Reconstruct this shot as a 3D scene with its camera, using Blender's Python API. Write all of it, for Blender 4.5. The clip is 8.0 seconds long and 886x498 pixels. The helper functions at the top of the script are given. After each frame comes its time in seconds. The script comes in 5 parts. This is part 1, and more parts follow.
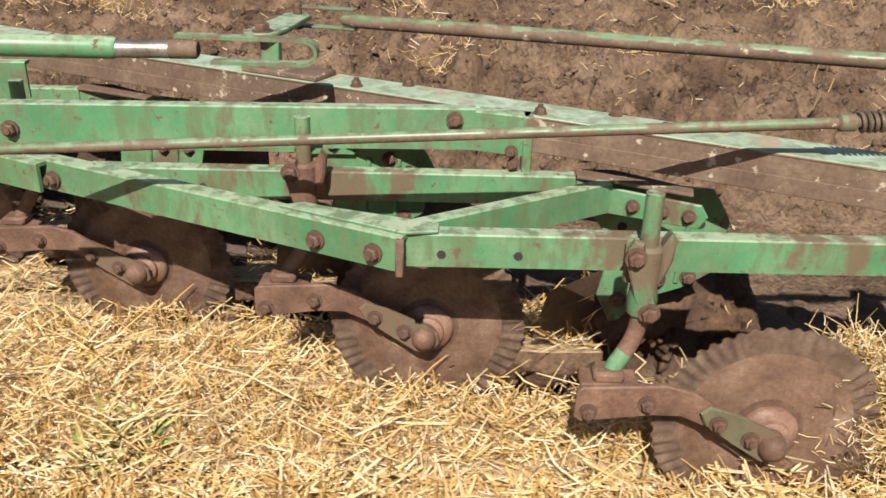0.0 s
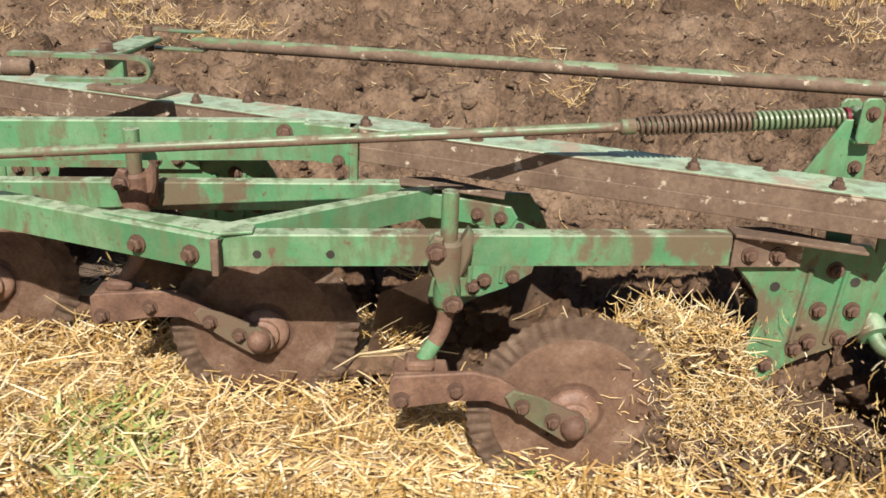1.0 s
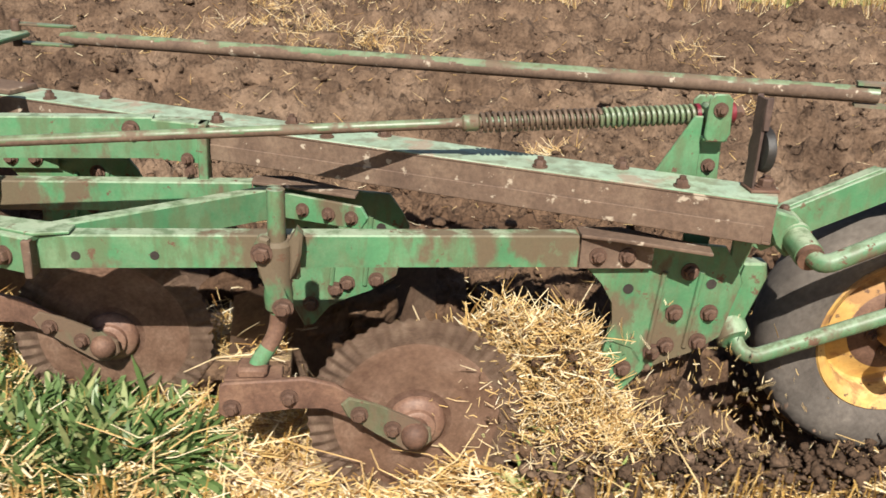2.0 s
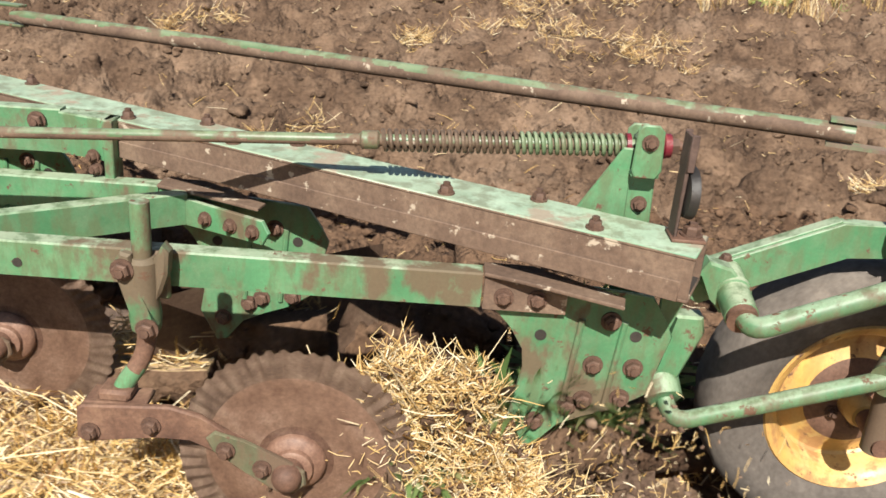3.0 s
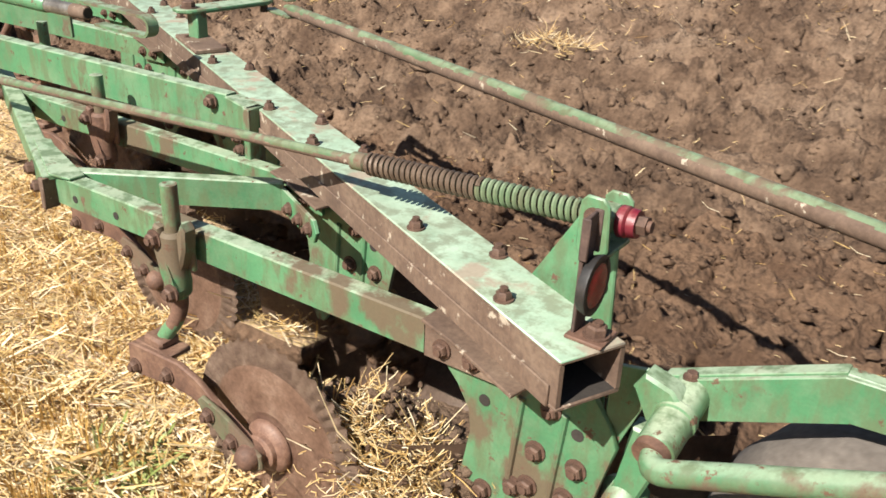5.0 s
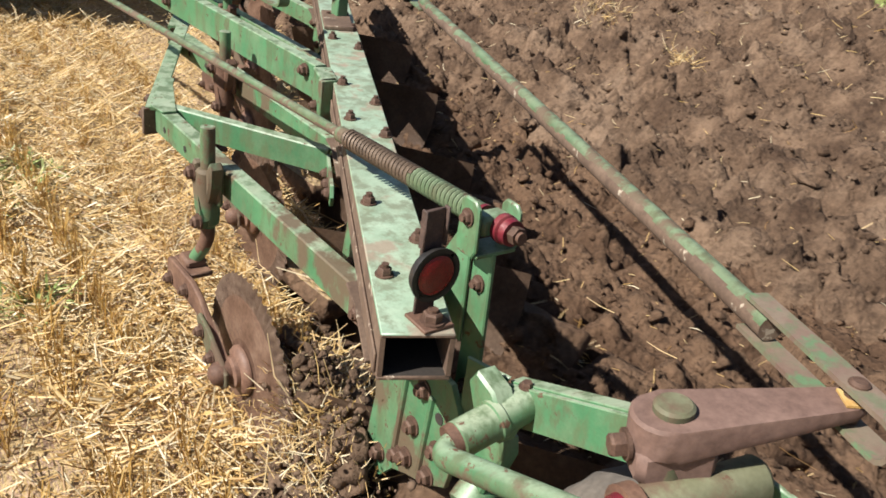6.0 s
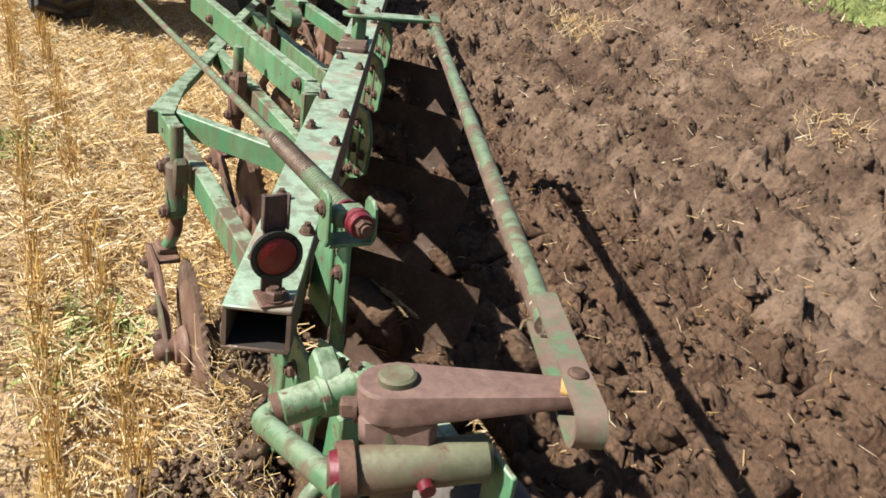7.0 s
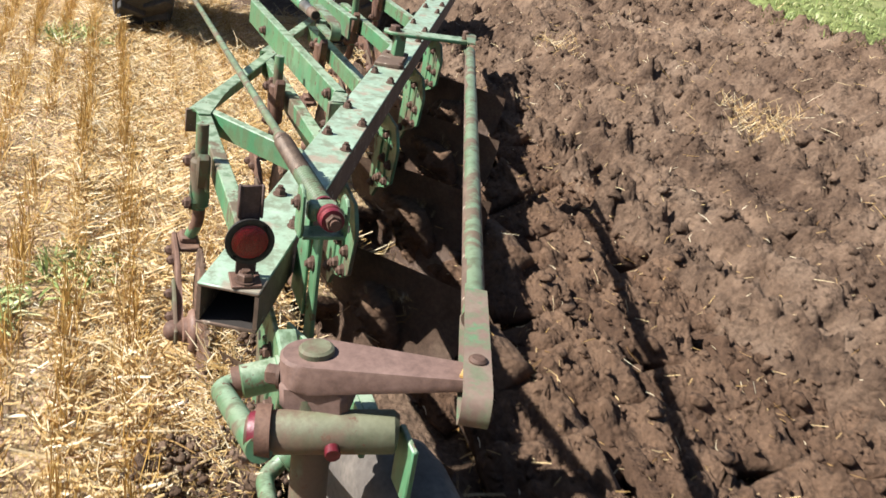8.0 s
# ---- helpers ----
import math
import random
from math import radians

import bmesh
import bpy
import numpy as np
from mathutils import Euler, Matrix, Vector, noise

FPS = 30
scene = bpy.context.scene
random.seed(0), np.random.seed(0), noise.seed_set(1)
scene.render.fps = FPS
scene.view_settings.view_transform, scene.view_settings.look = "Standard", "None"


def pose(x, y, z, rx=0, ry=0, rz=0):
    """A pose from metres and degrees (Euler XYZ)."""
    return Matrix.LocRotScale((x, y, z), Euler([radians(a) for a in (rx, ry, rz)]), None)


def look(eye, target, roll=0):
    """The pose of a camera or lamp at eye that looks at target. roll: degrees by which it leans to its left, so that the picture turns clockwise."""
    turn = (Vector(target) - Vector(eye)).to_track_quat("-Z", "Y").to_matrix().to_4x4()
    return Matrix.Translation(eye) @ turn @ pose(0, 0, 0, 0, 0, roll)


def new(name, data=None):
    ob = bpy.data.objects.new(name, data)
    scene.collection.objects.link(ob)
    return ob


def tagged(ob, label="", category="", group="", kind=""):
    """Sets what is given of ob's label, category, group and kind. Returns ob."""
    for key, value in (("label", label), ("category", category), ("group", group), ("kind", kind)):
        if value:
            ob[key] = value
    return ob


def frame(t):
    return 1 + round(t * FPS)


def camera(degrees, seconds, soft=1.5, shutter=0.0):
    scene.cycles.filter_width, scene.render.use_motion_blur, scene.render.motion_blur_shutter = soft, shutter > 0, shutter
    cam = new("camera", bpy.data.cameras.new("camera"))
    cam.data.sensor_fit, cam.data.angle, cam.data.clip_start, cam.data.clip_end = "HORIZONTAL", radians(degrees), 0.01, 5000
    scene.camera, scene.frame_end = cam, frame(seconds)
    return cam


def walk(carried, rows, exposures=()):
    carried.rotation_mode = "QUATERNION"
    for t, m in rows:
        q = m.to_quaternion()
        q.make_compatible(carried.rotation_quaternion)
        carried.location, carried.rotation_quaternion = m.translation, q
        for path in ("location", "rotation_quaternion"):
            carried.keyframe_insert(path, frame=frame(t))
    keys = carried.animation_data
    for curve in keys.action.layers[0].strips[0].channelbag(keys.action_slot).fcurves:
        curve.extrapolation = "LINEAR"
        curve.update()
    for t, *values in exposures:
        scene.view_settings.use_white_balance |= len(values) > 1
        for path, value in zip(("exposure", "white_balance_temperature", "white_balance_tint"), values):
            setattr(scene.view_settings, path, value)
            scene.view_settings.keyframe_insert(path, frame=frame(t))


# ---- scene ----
SPEED = 1.6          # the plough's pace, metres a second, towards -x
SECONDS = 8.0
cam = camera(54.3, SECONDS, soft=1.6, shutter=0.12)

# Eye, target and roll beside the plough, which itself moves on.
PATH = [
    (0, (0.030, -0.136, 1.599), (-0.008, 1.683, 0.768), 1.40),
    (0.5, (0.162, -0.173, 1.600), (0.202, 1.654, 0.787), 2.77),
    (1, (0.312, -0.299, 1.577), (0.440, 1.550, 0.826), 2.13),
    (1.5, (0.489, -0.230, 1.569), (0.637, 1.616, 0.813), 1.56),
    (2, (0.678, -0.244, 1.548), (0.850, 1.607, 0.809), 2.59),
    (2.2, (0.760, -0.220, 1.591), (0.951, 1.615, 0.818), 2.16),
    (3.3, (1.236, 0.024, 1.592), (1.121, 1.860, 0.808), 4.15),
    (3.5, (1.332, 0.033, 1.604), (1.113, 1.880, 0.868), 2.56),
    (4, (1.584, 0.107, 1.645), (1.077, 1.863, 0.834), 2.84),
    (4.5, (1.864, 0.233, 1.660), (1.089, 1.885, 0.841), 2.23),
    (4.7, (1.976, 0.322, 1.691), (1.084, 1.901, 0.849), 2.27),
    (5.8, (2.592, 0.778, 1.797), (1.261, 1.968, 0.895), 5.84),
    (6, (2.719, 0.831, 1.807), (1.307, 1.921, 0.902), 7.59),
    (6.2, (2.810, 0.893, 1.808), (1.375, 1.926, 0.875), 8.0),
    (6.5, (2.921, 1.004, 1.807), (1.418, 1.993, 0.934), 8.75),
    (6.8, (3.050, 1.116, 1.842), (1.513, 2.050, 0.969), 9.0),
    (7, (3.126, 1.225, 1.848), (1.541, 2.092, 0.990), 8.38),
    (7.2, (3.194, 1.265, 1.879), (1.596, 2.115, 1.028), 9.0),
    (7.5, (3.294, 1.327, 1.904), (1.669, 2.081, 1.015), 9.89),
    (8, (3.347, 1.398, 1.894), (1.675, 2.110, 1.059), 10.23),
]


def driven(t):
    return Matrix.Translation((-SPEED * t, 0, 0))


walk(cam, [(t, driven(t) @ look(eye, aim, roll)) for t, eye, aim, roll in PATH],
     exposures=[(0, 0.81, 6550, 10), (1.5, 0.84, 6550, 10), (2.2, 0.88, 6500, 10), (3.5, 1.05, 6450, 10), (4.7, 1.16, 6400, 10), (6.0, 0.84, 6300, 10), (6.5, 0.82, 6250, 10), (7.0, 1.01, 6200, 10), (8.0, 1.17, 6000, 10)])

# ---- world and sun ----
SUN_FROM = Vector((-0.07, -0.715, 0.69)).normalized()
world = bpy.data.worlds.new("sky")
scene.world = world
world.use_nodes = True
wn = world.node_tree
sky = wn.nodes.new("ShaderNodeTexSky")
sky.sky_type, sky.sun_disc = "NISHITA", False
sky.sun_elevation = math.asin(SUN_FROM.z)
sky.sun_rotation = math.atan2(SUN_FROM.x, SUN_FROM.y)
wn.nodes["Background"].inputs["Strength"].default_value = 0.043
wn.links.new(sky.outputs[0], wn.nodes["Background"].inputs["Color"])
sun = new("sun", bpy.data.lights.new("sun", "SUN"))
sun.data.energy, sun.data.angle, sun.data.color = 5.0, radians(0.55), (1.0, 0.94, 0.84)
sun.matrix_world = look(SUN_FROM * 20, (0, 0, 0))


# ---- materials ----
def nodes_of(name):
    m = bpy.data.materials.new(name)
    m.use_nodes = True
    t = m.node_tree
    return m, t, t.nodes["Principled BSDF"]


def tex_noise(t, scale, detail=6, rough=0.6, coord=None, stretch=None):
    n = t.nodes.new("ShaderNodeTexNoise")
    n.inputs["Scale"].default_value, n.inputs["Detail"].default_value, n.inputs["Roughness"].default_value = scale, detail, rough
    c = coord or t.nodes.new("ShaderNodeTexCoord").outputs["Object"]
    if stretch:
        mp = t.nodes.new("ShaderNodeMapping")
        mp.inputs["Scale"].default_value = stretch
        t.links.new(c, mp.inputs["Vector"])
        c = mp.outputs["Vector"]
    t.links.new(c, n.inputs["Vector"])
    return n.outputs["Fac"]


def ramp(t, fac, stops):
    r = t.nodes.new("ShaderNodeValToRGB")
    e = r.color_ramp.elements
    while len(e) < len(stops):
        e.new(0.5)
    for el, (p, c) in zip(e, stops):
        el.position = p
        el.color = (*c, 1) if len(c) == 3 else c
    t.links.new(fac, r.inputs["Fac"])
    return r.outputs["Color"]


def grey(t, fac, lo, hi):
    return ramp(t, fac, [(lo, (0, 0, 0)), (hi, (1, 1, 1))])


def mix(t, fac, a, b, mode="MIX"):
    m = t.nodes.new("ShaderNodeMix")
    m.data_type, m.blend_type = "RGBA", mode
    for sock, v in ((m.inputs[0], fac), (m.inputs[6], a), (m.inputs[7], b)):
        if isinstance(v, bpy.types.NodeSocket):
            t.links.new(v, sock)
        elif isinstance(v, (int, float)):
            sock.default_value = v
        else:
            sock.default_value = (*v, 1)
    return m.outputs[2]


def bump(t, bsdf, height, strength, distance):
    b = t.nodes.new("ShaderNodeBump")
    b.inputs["Strength"].default_value, b.inputs["Distance"].default_value = strength, distance
    t.links.new(height, b.inputs["Height"])
    t.links.new(b.outputs["Normal"], bsdf.inputs["Normal"])


def paint(name, base, faded_sheen, dirt, rust_from=0.6, dirt_from=0.62, rough=0.42, patches=4.3):
    """Old paint: paler on what faces the sky, chipped to rust, dusted with soil."""
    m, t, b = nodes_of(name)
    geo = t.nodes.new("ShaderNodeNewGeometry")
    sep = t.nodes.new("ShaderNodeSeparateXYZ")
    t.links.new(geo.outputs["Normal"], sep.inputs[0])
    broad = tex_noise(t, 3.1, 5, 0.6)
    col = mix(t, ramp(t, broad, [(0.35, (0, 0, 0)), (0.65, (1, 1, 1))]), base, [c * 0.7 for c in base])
    # Upward faces turn paler: chalky fading plus sky reflection painted into the colour.
    top_n = tex_noise(t, 11, 5, 0.65)
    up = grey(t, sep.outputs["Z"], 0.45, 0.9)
    top_pale = mix(t, 1.0, up, ramp(t, top_n, [(0.25, (0.55, 0.55, 0.55)), (0.65, (1, 1, 1))]), "MULTIPLY")
    col = mix(t, top_pale, col, faded_sheen)
    col = mix(t, ramp(t, tex_noise(t, 7.7, 6, 0.7), [(0.42, (0, 0, 0)), (0.75, (0.45, 0.45, 0.45))]), col, (0.26, 0.27, 0.18))
    patch = tex_noise(t, patches, 7, 0.62, stretch=(1.3, 1.3, 0.75))
    dust = ramp(t, patch, [(dirt_from - 0.035, (0, 0, 0)), (dirt_from + 0.03, (0.9, 0.9, 0.9))])
    drip = tex_noise(t, 17, 6, 0.65, stretch=(1.3, 1.3, 0.42))
    col = mix(t, ramp(t, drip, [(0.47, (0, 0, 0)), (0.60, (0.85, 0.85, 0.85))]), col, [0.45 * x + 0.55 * y for x, y in zip(base, dirt)])
    col = mix(t, dust, col, dirt)
    chip = tex_noise(t, 23, 8, 0.72)
    rust = grey(t, chip, rust_from, rust_from + 0.035)
    col = mix(t, rust, col, (0.12, 0.066, 0.040))
    fine = tex_noise(t, 120, 4, 0.7)
    col = mix(t, 0.25, col, ramp(t, fine, [(0.3, (0.35, 0.3, 0.25)), (0.7, (1, 1, 1))]), "MULTIPLY")
    t.links.new(col, b.inputs["Base Color"])
    r = mix(t, rust, mix(t, dust, (rough,) * 3, (0.8,) * 3), (0.85,) * 3)
    t.links.new(r, b.inputs["Roughness"])
    bump(t, b, mix(t, 0.5, rust, fine), 0.25, 0.002)
    return m


def earthy(name, a, c, d, scale=9, rough=0.8, metal=0.0, relief=0.3, distance=0.003, spots=None):
    """A dusty or rusty surface of three tones in two sizes."""
    m, t, b = nodes_of(name)
    col = ramp(t, tex_noise(t, scale, 8, 0.65), [(0.3, a), (0.52, c), (0.72, d)])
    fine = tex_noise(t, scale * 11, 6, 0.7)
    col = mix(t, 0.62, col, ramp(t, fine, [(0.3, (0.42, 0.38, 0.35)), (0.65, (1.1, 1.08, 1.06))]), "MULTIPLY")
    if spots:
        col = mix(t, grey(t, tex_noise(t, scale * 3.3, 6, 0.6), 0.62, 0.66), col, spots)
    t.links.new(col, b.inputs["Base Color"])
    b.inputs["Roughness"].default_value, b.inputs["Metallic"].default_value = rough, metal
    bump(t, b, fine, relief, distance)
    return m


def per_island(name, stops, rough=0.6, thin=0.0):
    """Loose pieces in one mesh, each with its own tone; thin: the share of light that passes through."""
    m, t, b = nodes_of(name)
    geo = t.nodes.new("ShaderNodeNewGeometry")
    col = ramp(t, geo.outputs["Random Per Island"], stops)
    col = mix(t, 0.35, col, ramp(t, tex_noise(t, 60, 4), [(0.3, (0.5, 0.45, 0.4)), (0.7, (1, 1, 1))]), "MULTIPLY")
    col = mix(t, 0.55, col, ramp(t, tex_noise(t, 6.5, 4, 0.6), [(0.32, (0.52, 0.46, 0.38)), (0.6, (1, 1, 1))]), "MULTIPLY")
    t.links.new(col, b.inputs["Base Color"])
    b.inputs["Roughness"].default_value = rough
    if thin:
        glow = t.nodes.new("ShaderNodeBsdfTranslucent")
        t.links.new(col, glow.inputs["Color"])
        both = t.nodes.new("ShaderNodeMixShader")
        both.inputs[0].default_value = thin
        t.links.new(b.outputs[0], both.inputs[1])
        t.links.new(glow.outputs[0], both.inputs[2])
        t.links.new(both.outputs[0], t.nodes["Material Output"].inputs["Surface"])
    return m


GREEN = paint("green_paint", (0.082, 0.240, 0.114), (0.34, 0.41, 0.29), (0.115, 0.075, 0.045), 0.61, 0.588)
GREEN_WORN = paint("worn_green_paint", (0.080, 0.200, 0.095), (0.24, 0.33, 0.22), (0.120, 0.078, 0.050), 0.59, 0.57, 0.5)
GREEN_BEAM = paint("faded_sheen_green_paint", (0.075, 0.205, 0.115), (0.385, 0.495, 0.37), (0.30, 0.24, 0.18), 0.67, 0.59, 0.42)
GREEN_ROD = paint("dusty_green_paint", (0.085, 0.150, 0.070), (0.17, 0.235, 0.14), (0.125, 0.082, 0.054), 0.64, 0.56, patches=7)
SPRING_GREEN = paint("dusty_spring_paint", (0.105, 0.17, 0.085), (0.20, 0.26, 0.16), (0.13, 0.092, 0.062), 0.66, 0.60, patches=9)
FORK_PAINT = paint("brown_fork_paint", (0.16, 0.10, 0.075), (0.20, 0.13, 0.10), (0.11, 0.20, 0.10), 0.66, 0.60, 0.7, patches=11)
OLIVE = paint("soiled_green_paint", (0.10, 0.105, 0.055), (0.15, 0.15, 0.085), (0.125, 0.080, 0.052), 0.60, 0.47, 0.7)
DUST = earthy("dusty_rusted_steel", (0.090, 0.056, 0.039), (0.140, 0.092, 0.064), (0.20, 0.142, 0.10), 7, 0.82, spots=(0.36, 0.30, 0.23))
RUST = earthy("rusty_soiled_steel", (0.075, 0.038, 0.026), (0.15, 0.082, 0.055), (0.22, 0.13, 0.085), 10, 0.72, 0.1)
DISC = earthy("earth_polished_disc", (0.16, 0.088, 0.057), (0.29, 0.178, 0.124), (0.45, 0.315, 0.235), 9, 0.55, 0.0, 0.2)
DISC_HUB = earthy("rubbed_disc_centre", (0.12, 0.060, 0.040), (0.205, 0.117, 0.081), (0.30, 0.20, 0.145), 14, 0.6, 0.0, 0.2)
DISC_RIM = earthy("soil_caked_rim", (0.12, 0.074, 0.050), (0.215, 0.143, 0.101), (0.33, 0.24, 0.175), 22, 0.85, 0.0, 0.5)
BOLT = earthy("rusty_bolt", (0.06, 0.035, 0.025), (0.115, 0.065, 0.045), (0.17, 0.105, 0.075), 30, 0.7, 0.2)
STRAP = earthy("dark_dusty_strap", (0.045, 0.027, 0.022), (0.08, 0.05, 0.04), (0.13, 0.085, 0.068), 16, 0.75)
STEEL = earthy("bare_worn_steel", (0.15, 0.13, 0.11), (0.27, 0.25, 0.22), (0.40, 0.38, 0.35), 12, 0.4, 0.7, 0.15)
SCOURED = earthy("scoured_mouldboard", (0.11, 0.07, 0.047), (0.18, 0.118, 0.083), (0.26, 0.185, 0.132), 6, 0.5)
SPRING = earthy("sprung_steel", (0.08, 0.056, 0.040), (0.15, 0.106, 0.075), (0.23, 0.17, 0.12), 14, 0.55, 0.3)
TYRE = earthy("tyre_rubber", (0.035, 0.033, 0.031), (0.062, 0.057, 0.052), (0.115, 0.102, 0.086), 6, 0.85, 0, 0.4)
TYRE_DUSTY = earthy("dusty_tyre_rubber", (0.07, 0.06, 0.052), (0.115, 0.10, 0.087), (0.19, 0.165, 0.14), 5, 0.9, 0, 0.4)
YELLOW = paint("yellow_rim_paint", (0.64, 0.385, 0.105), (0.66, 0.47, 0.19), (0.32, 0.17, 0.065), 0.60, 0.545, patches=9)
RED = earthy("dull_red_plastic", (0.095, 0.010, 0.016), (0.155, 0.014, 0.026), (0.24, 0.07, 0.065), 20, 0.38)
BLACK = earthy("black_plastic", (0.012, 0.011, 0.011), (0.02, 0.018, 0.017), (0.05, 0.042, 0.036), 14, 0.55)
# Near-black colour that paints in the shade of hollows and holes.
HOLLOW_SHADE = earthy("hollow_shade", (0.02, 0.016, 0.013), (0.03, 0.024, 0.02), (0.045, 0.036, 0.03), 14, 0.9)
BROWN_PAINT = earthy("dust_brown_casting", (0.135, 0.080, 0.062), (0.175, 0.108, 0.087), (0.23, 0.15, 0.12), 5, 0.75, 0, 0.12)
STRAW = per_island("straw", [(0.0, (0.27, 0.14, 0.045)), (0.13, (0.54, 0.34, 0.12)), (0.42, (0.74, 0.52, 0.215)), (0.72, (0.87, 0.68, 0.375)), (1.0, (0.95, 0.86, 0.63))], 0.38, 0.22)
STUBBLE = per_island("standing_stubble", [(0.0, (0.30, 0.165, 0.045)), (0.4, (0.56, 0.345, 0.095)), (0.8, (0.70, 0.46, 0.15)), (1.0, (0.78, 0.58, 0.25))], 0.45, 0.3)
LEAF = per_island("green_blades", [(0.0, (0.062, 0.120, 0.034)), (0.45, (0.125, 0.215, 0.068)), (0.8, (0.21, 0.31, 0.115)), (1.0, (0.48, 0.46, 0.22))], 0.45, 0.3)
MEADOW = per_island("meadow_blades", [(0.0, (0.20, 0.26, 0.07)), (0.5, (0.31, 0.39, 0.12)), (0.85, (0.42, 0.47, 0.19)), (1.0, (0.60, 0.56, 0.30))], 0.5)
CLOD = per_island("turned_clods", [(0.0, (0.080, 0.048, 0.032)), (0.5, (0.130, 0.082, 0.055)), (1.0, (0.20, 0.135, 0.095))], 0.95)


def lens_material():
    m, t, b = nodes_of("red_reflector")
    v = t.nodes.new("ShaderNodeTexVoronoi")
    v.inputs["Scale"].default_value = 320
    t.links.new(t.nodes.new("ShaderNodeTexCoord").outputs["Object"], v.inputs["Vector"])
    t.links.new(ramp(t, v.outputs["Distance"], [(0.1, (0.24, 0.008, 0.010)), (0.6, (0.13, 0.005, 0.006))]), b.inputs["Base Color"])
    b.inputs["Roughness"].default_value = 0.2
    bump(t, b, v.outputs["Distance"], 0.4, 0.002)
    return m


def soil_material(name, dark, mid, pale, straw=0.0):
    m, t, b = nodes_of(name)
    big = tex_noise(t, 1.7, 6, 0.6)
    col = ramp(t, big, [(0.3, dark), (0.5, mid), (0.7, pale)])
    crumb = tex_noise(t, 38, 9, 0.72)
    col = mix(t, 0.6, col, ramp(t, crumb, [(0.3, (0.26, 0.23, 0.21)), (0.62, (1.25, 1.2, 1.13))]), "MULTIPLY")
    tint = tex_noise(t, 4.7, 5, 0.65)
    col = mix(t, ramp(t, tint, [(0.5, (0, 0, 0)), (0.66, (0.55, 0.55, 0.55))]), col, [1.12 * pale[0], 1.04 * pale[1], 0.96 * pale[2]])
    wet = tex_noise(t, 8.3, 7, 0.68)
    col = mix(t, ramp(t, wet, [(0.53, (0, 0, 0)), (0.66, (0.75, 0.75, 0.75))]), col, [0.62 * x for x in dark])
    if straw:
        bits = tex_noise(t, 90, 6, 0.7, stretch=(0.35, 1.6, 1.0))
        col = mix(t, grey(t, bits, 0.62 - 0.2 * straw, 0.66 - 0.2 * straw), col, (0.55, 0.40, 0.20))
    t.links.new(col, b.inputs["Base Color"])
    b.inputs["Roughness"].default_value = 0.95
    b.inputs["Specular IOR Level"].default_value = 0.2
    pellet = t.nodes.new("ShaderNodeTexVoronoi")
    pellet.inputs["Scale"].default_value = 34
    t.links.new(t.nodes.new("ShaderNodeTexCoord").outputs["Object"], pellet.inputs["Vector"])
    round_crumb = ramp(t, pellet.outputs["Distance"], [(0.0, (1, 1, 1)), (0.75, (0, 0, 0))])
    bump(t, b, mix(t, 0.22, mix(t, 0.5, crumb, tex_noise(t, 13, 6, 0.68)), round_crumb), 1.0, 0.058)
    return m


LENS = lens_material()
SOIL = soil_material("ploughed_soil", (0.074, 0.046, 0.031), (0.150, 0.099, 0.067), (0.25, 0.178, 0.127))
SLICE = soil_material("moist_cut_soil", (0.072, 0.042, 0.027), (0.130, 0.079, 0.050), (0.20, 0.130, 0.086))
STUBBLE_SOIL = soil_material("stubble_soil", (0.26, 0.165, 0.105), (0.41, 0.285, 0.20), (0.56, 0.415, 0.31), 0.75)
GRASS_SOIL = soil_material("meadow_soil", (0.14, 0.17, 0.055), (0.21, 0.25, 0.085), (0.29, 0.30, 0.13))


# ---- mesh helpers ----
def to_mesh(name, bm, material, smooth=False):
    me = bpy.data.meshes.new(name)
    bmesh.ops.recalc_face_normals(bm, faces=bm.faces)
    bm.to_mesh(me)
    bm.free()
    for m in material if isinstance(material, (list, tuple)) else [material]:
        me.materials.append(m)
    if smooth:
        me.shade_smooth()
        me.set_sharp_from_angle(angle=radians(38))
    return me


def part(name, bm, material, parent, label="", smooth=True, at=None):
    me = bm if isinstance(bm, bpy.types.Mesh) else to_mesh(name, bm, material, smooth)
    ob = new(name, me)
    ob.parent = parent
    if at is not None:
        ob.matrix_basis = at
    return tagged(ob, label)


def block(bm, lo, hi, m=Matrix(), bevel=0.004):
    """A box from corner to corner with broken edges, under m."""
    c, s = (Vector(lo) + Vector(hi)) / 2, Vector(hi) - Vector(lo)
    got = bmesh.ops.create_cube(bm, size=1.0, matrix=m @ Matrix.Translation(c) @ Matrix.Diagonal((*s, 1)))
    if bevel:
        edges = list({e for v in got["verts"] for e in v.link_edges})
        bmesh.ops.bevel(bm, geom=edges, offset=bevel, segments=1, affect="EDGES", profile=0.5)
    return bm


def basis(x, z=None):
    """A turn whose x axis points along x."""
    x = Vector(x).normalized()
    z = Vector(z or (0, 0, 1))
    y = z.cross(x).normalized()
    z = x.cross(y)
    return Matrix((x, y, z)).transposed().to_4x4()


